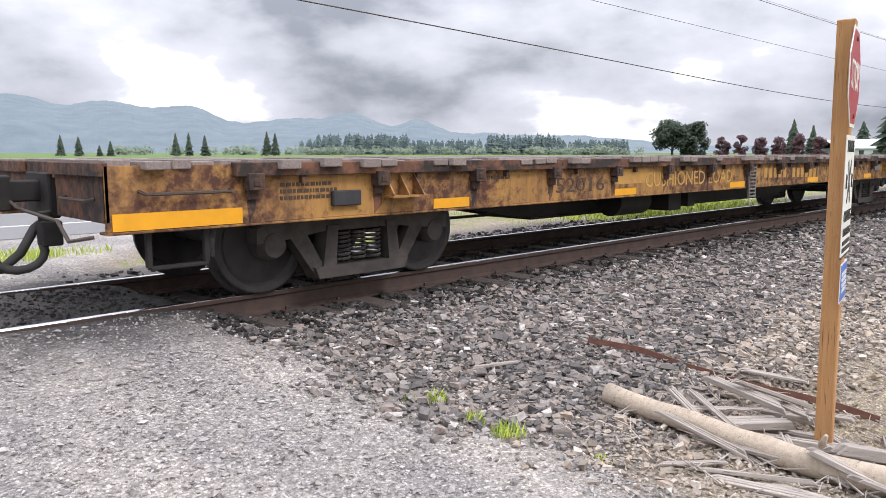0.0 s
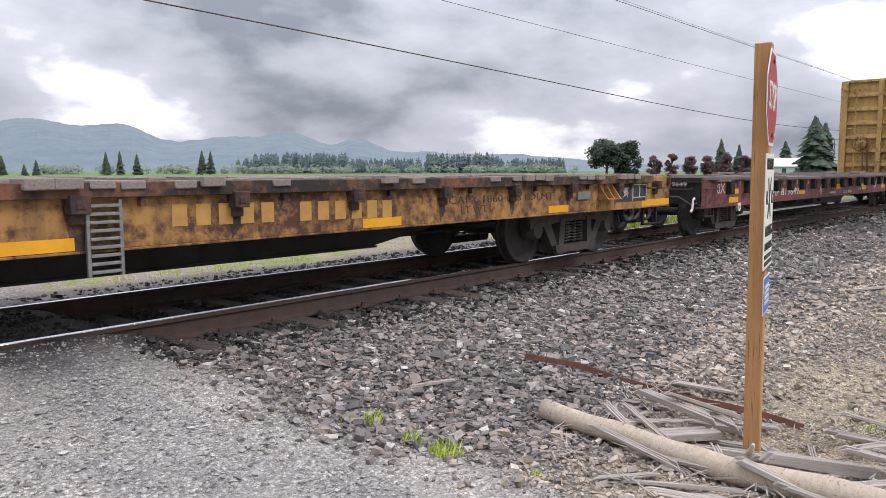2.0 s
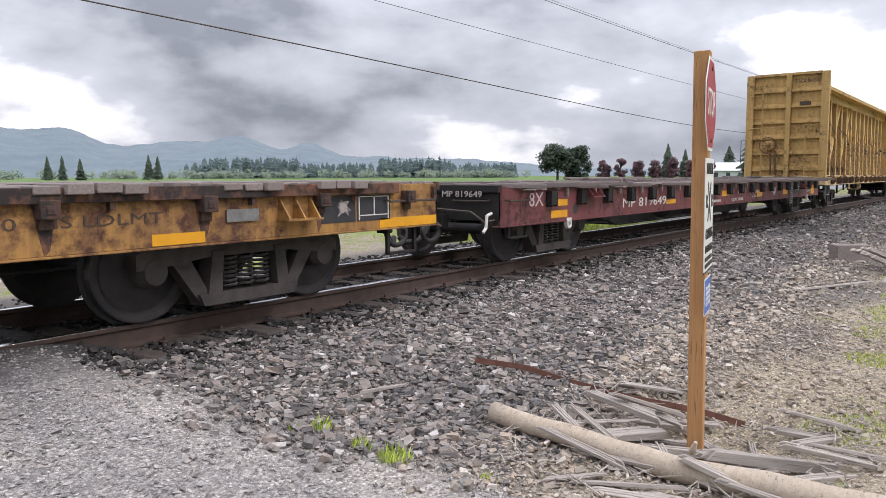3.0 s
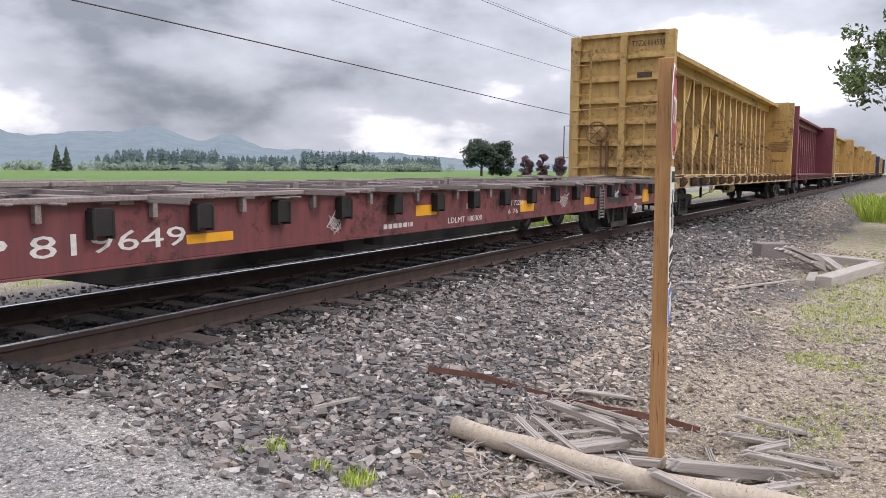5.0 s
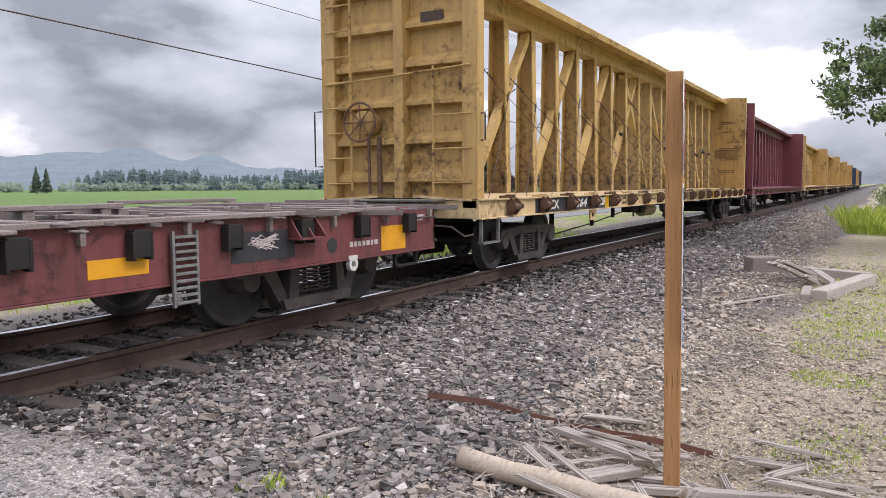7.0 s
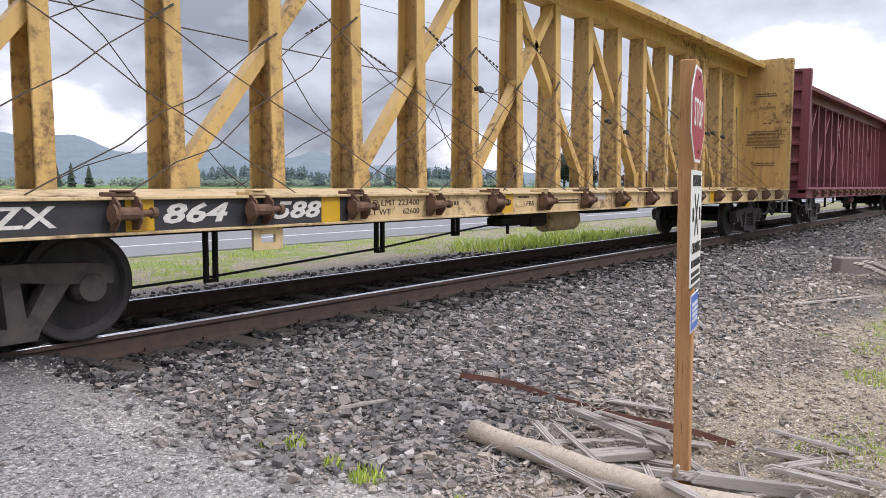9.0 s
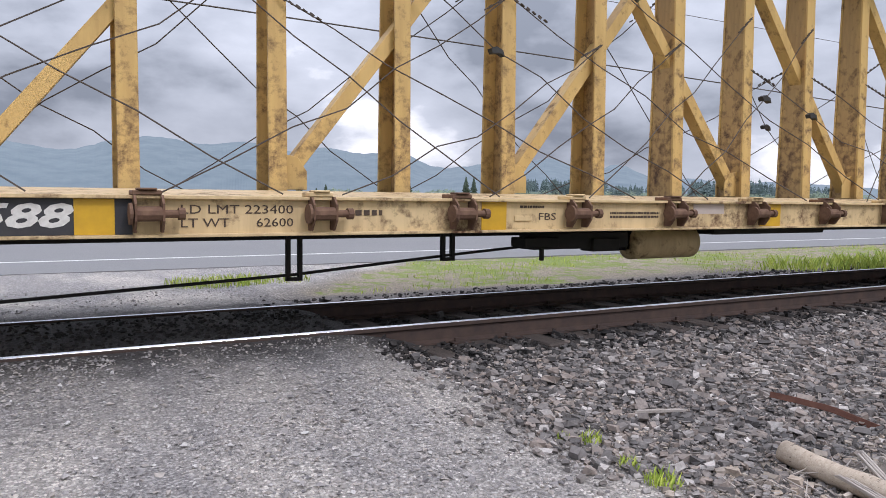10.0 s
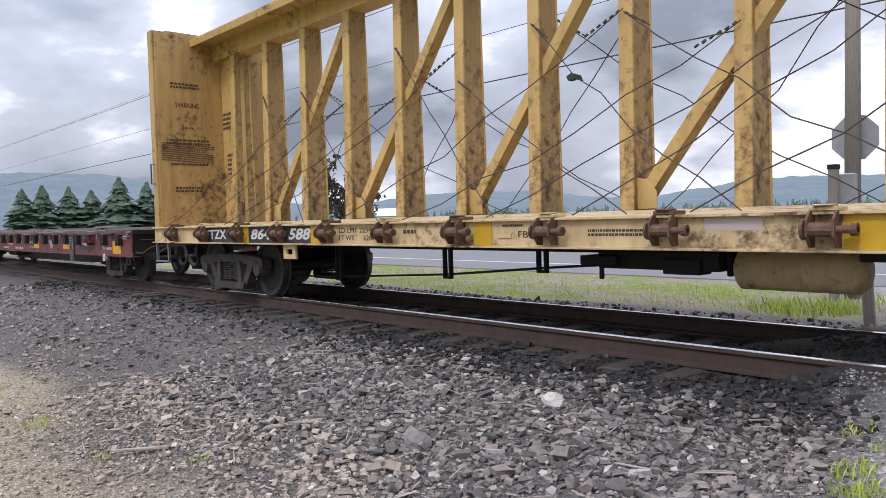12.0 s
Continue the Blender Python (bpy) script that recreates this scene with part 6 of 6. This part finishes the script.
for n, (az, dist, h, r) in enumerate(((17.2, 330, 8.2, 1.9), (18.3, 330, 7.6, 2.0), (20.3, 330, 6.0, 1.8), (24.6, 330, 9.2, 2.2), (25.5, 330, 9.5, 2.1), (26.6, 330, 8.6, 2.3), (31.0, 330, 10.2, 2.6), (31.6, 330, 9.6, 2.4), (69.2, 240, 10.8, 2.6), (70.4, 240, 9.0, 2.6), (73.4, 230, 9.5, 3.0), (19.6, 330, 4.4, 1.5), (-77.2, 115, 6.8, 3.4), (-76.0, 115, 7.2, 3.6), (-74.4, 115, 7.0, 3.5), (-73.0, 115, 6.6, 3.4), (-71.2, 110, 8.0, 4.0), (-69.4, 112, 7.4, 3.6), (-67.5, 112, 7.4, 3.6), (-65.5, 112, 7.6, 3.6))):
    far_fir(az, dist, h, r, n, MIDNEEDLE if az < 0 else NEEDLE)
far_fir(75.2, 160, 11.6, 4.2, 50, None, "large dark fir beside the white-roofed houses")
far_fir(75.8, 165, 10.5, 3.6, 51)
round_tree(61.2, 190, 9.6, 4.6, 60, NEEDLE, "broad dark pine standing alone in the field", low=0.3, clumps=40, n=200)
round_tree(62.7, 192, 9.0, 3.6, 61, NEEDLE, "dense dark evergreen beside a broad pine", low=0.12, clumps=40, n=200)
for n in range(7):
    round_tree(64.6 + 1.25 * n, 200, 5.6 + 0.4 * math.sin(n * 2.0), 2.0, 70 + n, PLUM, "purple-leaved plum tree in a row", low=0.06, clumps=30, n=150)
# These two crowns also wear the haze-tinted needle colour.
round_tree(-8.3, 120, 7.6, 3.3, 80, HAZED_NEEDLE, "round-crowned tree beyond the road", clumps=20)
round_tree(-13.8, 125, 4.8, 2.4, 81, HAZED_NEEDLE, "low rounded tree beyond the road")
for n, (az, h) in enumerate(((-56.8, 9.0), (-55.2, 8.6), (-53.9, 7.0))):
    round_tree(az, 85, h, 2.4, 84 + n, BARK, "tall bare-branched tree beyond the road", clumps=20, n=26)


def woods():
    rng = random.Random(17)
    s, w = Shape(), Shape()
    for k in range(760):
        az = rng.choice((rng.uniform(33.5, 47.5), rng.uniform(48, 58.5), rng.uniform(33.5, 58.5), rng.uniform(-62, -18)))
        dist = rng.uniform(520, 600)
        hump = 1.0 if 35 < az < 42 or 48 < az < 53.5 else 0.74
        h = (14.5 if az > 0 else 10.5) * hump * rng.uniform(0.75, 1.1)
        a = radians(az)
        fir_crown(s, h, h * 0.3, rng, dist * math.sin(a), dist * math.cos(a), -0.35, 8, 6)
    for k in range(150):
        az = rng.choice((rng.uniform(29, 58), rng.uniform(-65, -12), rng.uniform(20, 60)))
        dist = rng.uniform(480, 515)
        a, h = radians(az), rng.uniform(3.5, 6.5)
        leaf_cloud(w, (dist * math.sin(a), dist * math.cos(a), h * 0.45), h * 0.75, 110, 0.8, rng)
    # Both woods carry painted haze in their foliage colours.
    tagged(mesh_object("far_woods", s, HAZED_NEEDLE, None), "distant wood of firs, pale haze painted into the needles", "woods", kind="stuff")
    tagged(mesh_object("far_willows", w, HAZED_LEAF, None), "willows at the field edge, pale haze painted into the leaves", "woods", kind="stuff")


woods()


def roadside_tree():
    rng = random.Random(23)
    t = thing("maple_tree", "leafy spring maple overhanging the track side", "tree", pose(23.5, -7.8, -0.45))
    tr, s = Shape(), Shape()
    tr.tube([(0, 0, 0), (0.1, 0.1, 2.5), (0.0, 0.2, 6), (0.1, 0.1, 12.0)], [0.24, 0.19, 0.13, 0.03], 10)
    for k in range(95):
        a = rng.uniform(0, math.tau)
        z0 = rng.uniform(2.4, 10.8)
        ln = rng.uniform(2.2, 4.6) * (1.0 - 0.04 * z0)
        p0 = Vector((0, 0.1, z0))
        d = Vector((math.cos(a), math.sin(a), rng.uniform(0.1, 0.55)))
        pts = [p0 + d * ln * q - Vector((0, 0, 0.35 * ln * q * q * rng.uniform(0.3, 1.0))) for q in (0, 0.35, 0.7, 1.0)]
        tr.tube(pts, [0.055, 0.035, 0.02, 0.007], 6)
        for q in range(1, 4):
            for j in range(3):
                tip = pts[q] + Vector((rng.uniform(-0.6, 0.6), rng.uniform(-0.6, 0.6), rng.uniform(-0.45, 0.35)))
                tr.tube([pts[q], tip], [0.012, 0.004], 4)
                leaf_cloud(s, tip, rng.uniform(0.28, 0.5), 95, 0.075, rng, 0.75)
    part("trunk", tr, BARK, t, "trunk with spreading limbs")
    mesh_object("crown", s, LEAF, t, "open crown of small leaves")


roadside_tree()


def bush(x, y, r, seed):
    rng = random.Random(seed)
    b = thing("bush", "green leafy bush at the track side", "bush", pose(x, y, at_ground(x, y)), "bushes")
    s, st = Shape(), Shape()
    for k in range(9):
        p = (rng.uniform(-r, r) * 0.6, rng.uniform(-r, r) * 0.6, rng.uniform(0.25, 0.9) * r)
        st.tube([(0, 0, 0), p], [0.03, 0.01], 5)
        leaf_cloud(s, p, r * 0.45, 150, 0.06, rng)
    part("stems", st, BARK, b)
    mesh_object("foliage", s, LEAF, b)


for n, (x, y, r) in enumerate(((36, -6.2, 1.2), (41, -6.0, 1.4), (47, -6.3, 1.8), (54, -6.8, 2.2), (62, -7, 2.6))):
    bush(x, y, r, n)

# ---- houses and hills ----


def house(az, dist, w, d, h, label):
    a = radians(az)
    t = thing("house", label, "house", pose(dist * math.sin(a), dist * math.cos(a) - 5.5, -0.35, 0, 0, -az * 0.5), "far houses")
    part("wall", Shape().box(-w / 2, w / 2, -d / 2, d / 2, 0, h), WALLGREY, t)
    part("roof", Shape().prism([(-d / 2 - 0.3, h), (0, h + d * 0.22), (d / 2 + 0.3, h), (d / 2 + 0.3, h - 0.12), (0, h + d * 0.22 - 0.12), (-d / 2 - 0.3, h - 0.12)], -w / 2 - 0.4, w / 2 + 0.4, "x"), ROOFWHITE, t, "pale metal roof")
    for k in range(3):
        x = (k - 1) * w * 0.3
        win = part("window", Shape().box(x - 0.6, x + 0.6, -d / 2 - 0.04, -d / 2, 1.0, 2.1), GLASSDARK, t)
        part("frame", Shape().box(x - 0.7, x + 0.7, -d / 2 - 0.06, -d / 2 - 0.0, 2.1, 2.2).box(x - 0.7, x + 0.7, -d / 2 - 0.06, -d / 2, 0.9, 1.0), SIGNWHITE, win)


house(72.6, 205, 12, 9, 2.6, "low grey house with a pale metal roof")
house(73.9, 215, 14, 9, 2.8, "long low house with a white roof")
house(-51.5, 220, 16, 10, 2.6, "low building with a pale roof beyond the road")


def ridge(az):
    """How high the skyline stands over the horizon, in degrees, at a bearing."""
    e = 0.5 ** 6
    for a, h, w in ((-76, 4.1, 17), (-23, 2.3, 11), (-12, 2.4, 6), (-3, 3.8, 8), (8, 4.15, 9), (14.5, 4.0, 5), (20, 3.75, 5), (24, 3.35, 5), (26, 3.2, 3.6), (34, 2.35, 5), (37.2, 3.0, 3.6), (42.3, 2.65, 3.0), (46, 1.5, 7), (52, 1.4, 11), (-45, 2.1, 14), (12, 3.05, 22), (34, 2.55, 14), (-14, 2.2, 18)):
        e += (h * 0.93 * math.exp(-(((az - a) / w) ** 2))) ** 6
    return e ** (1 / 6)


def hills():
    s = Shape()
    rng = random.Random(2)
    rows = []
    n = 900
    for i in range(n + 1):
        az = -92 + 180 * i / n
        e = ridge(az) + 0.12 * noise.noise((az * 0.45, 0, 0)) + 0.09 * noise.noise((az * 1.3, 3, 0)) + 0.04 * noise.noise((az * 4.1, 5, 0)) + 0.035 * abs(noise.noise((az * 11, 7, 0)))
        a = radians(az)
        for dist, q in ((2400, 0.0), (2650, 0.4), (3000, 0.75), (3300, 1.0)):
            d = dist + 60 * noise.noise((az * 0.3, dist, 0))
            z = -6 + (math.tan(radians(e)) * 3300 + 8) * q
            s.v.append((d * math.sin(a), d * math.cos(a), z))
    for i in range(n):
        for j in range(3):
            s.f.append((4 * i + j, 4 * i + 4 + j, 4 * i + 5 + j, 4 * i + 1 + j))
    # the ridge glows by itself and carries painted haze
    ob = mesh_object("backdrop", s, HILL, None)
    tagged(ob, "wooded hills on the horizon, glowing, with blue haze painted in", "hills", kind="structure")


hills()

# ---- what moves ----


def motions():
    times = [i * 0.5 for i in range(25)]
    for car_ob, x in TRAIN:
        walk(car_ob, [(t, pose(x - speed_run(t), 0.7525, 0)) for t in times])
    for ws, x in WHEELSETS:
        walk(ws, [(i * 0.1, pose(x, 0, WHEEL_R, 0, -math.degrees(speed_run(i * 0.1) / WHEEL_R), 0)) for i in range(121)])


motions()
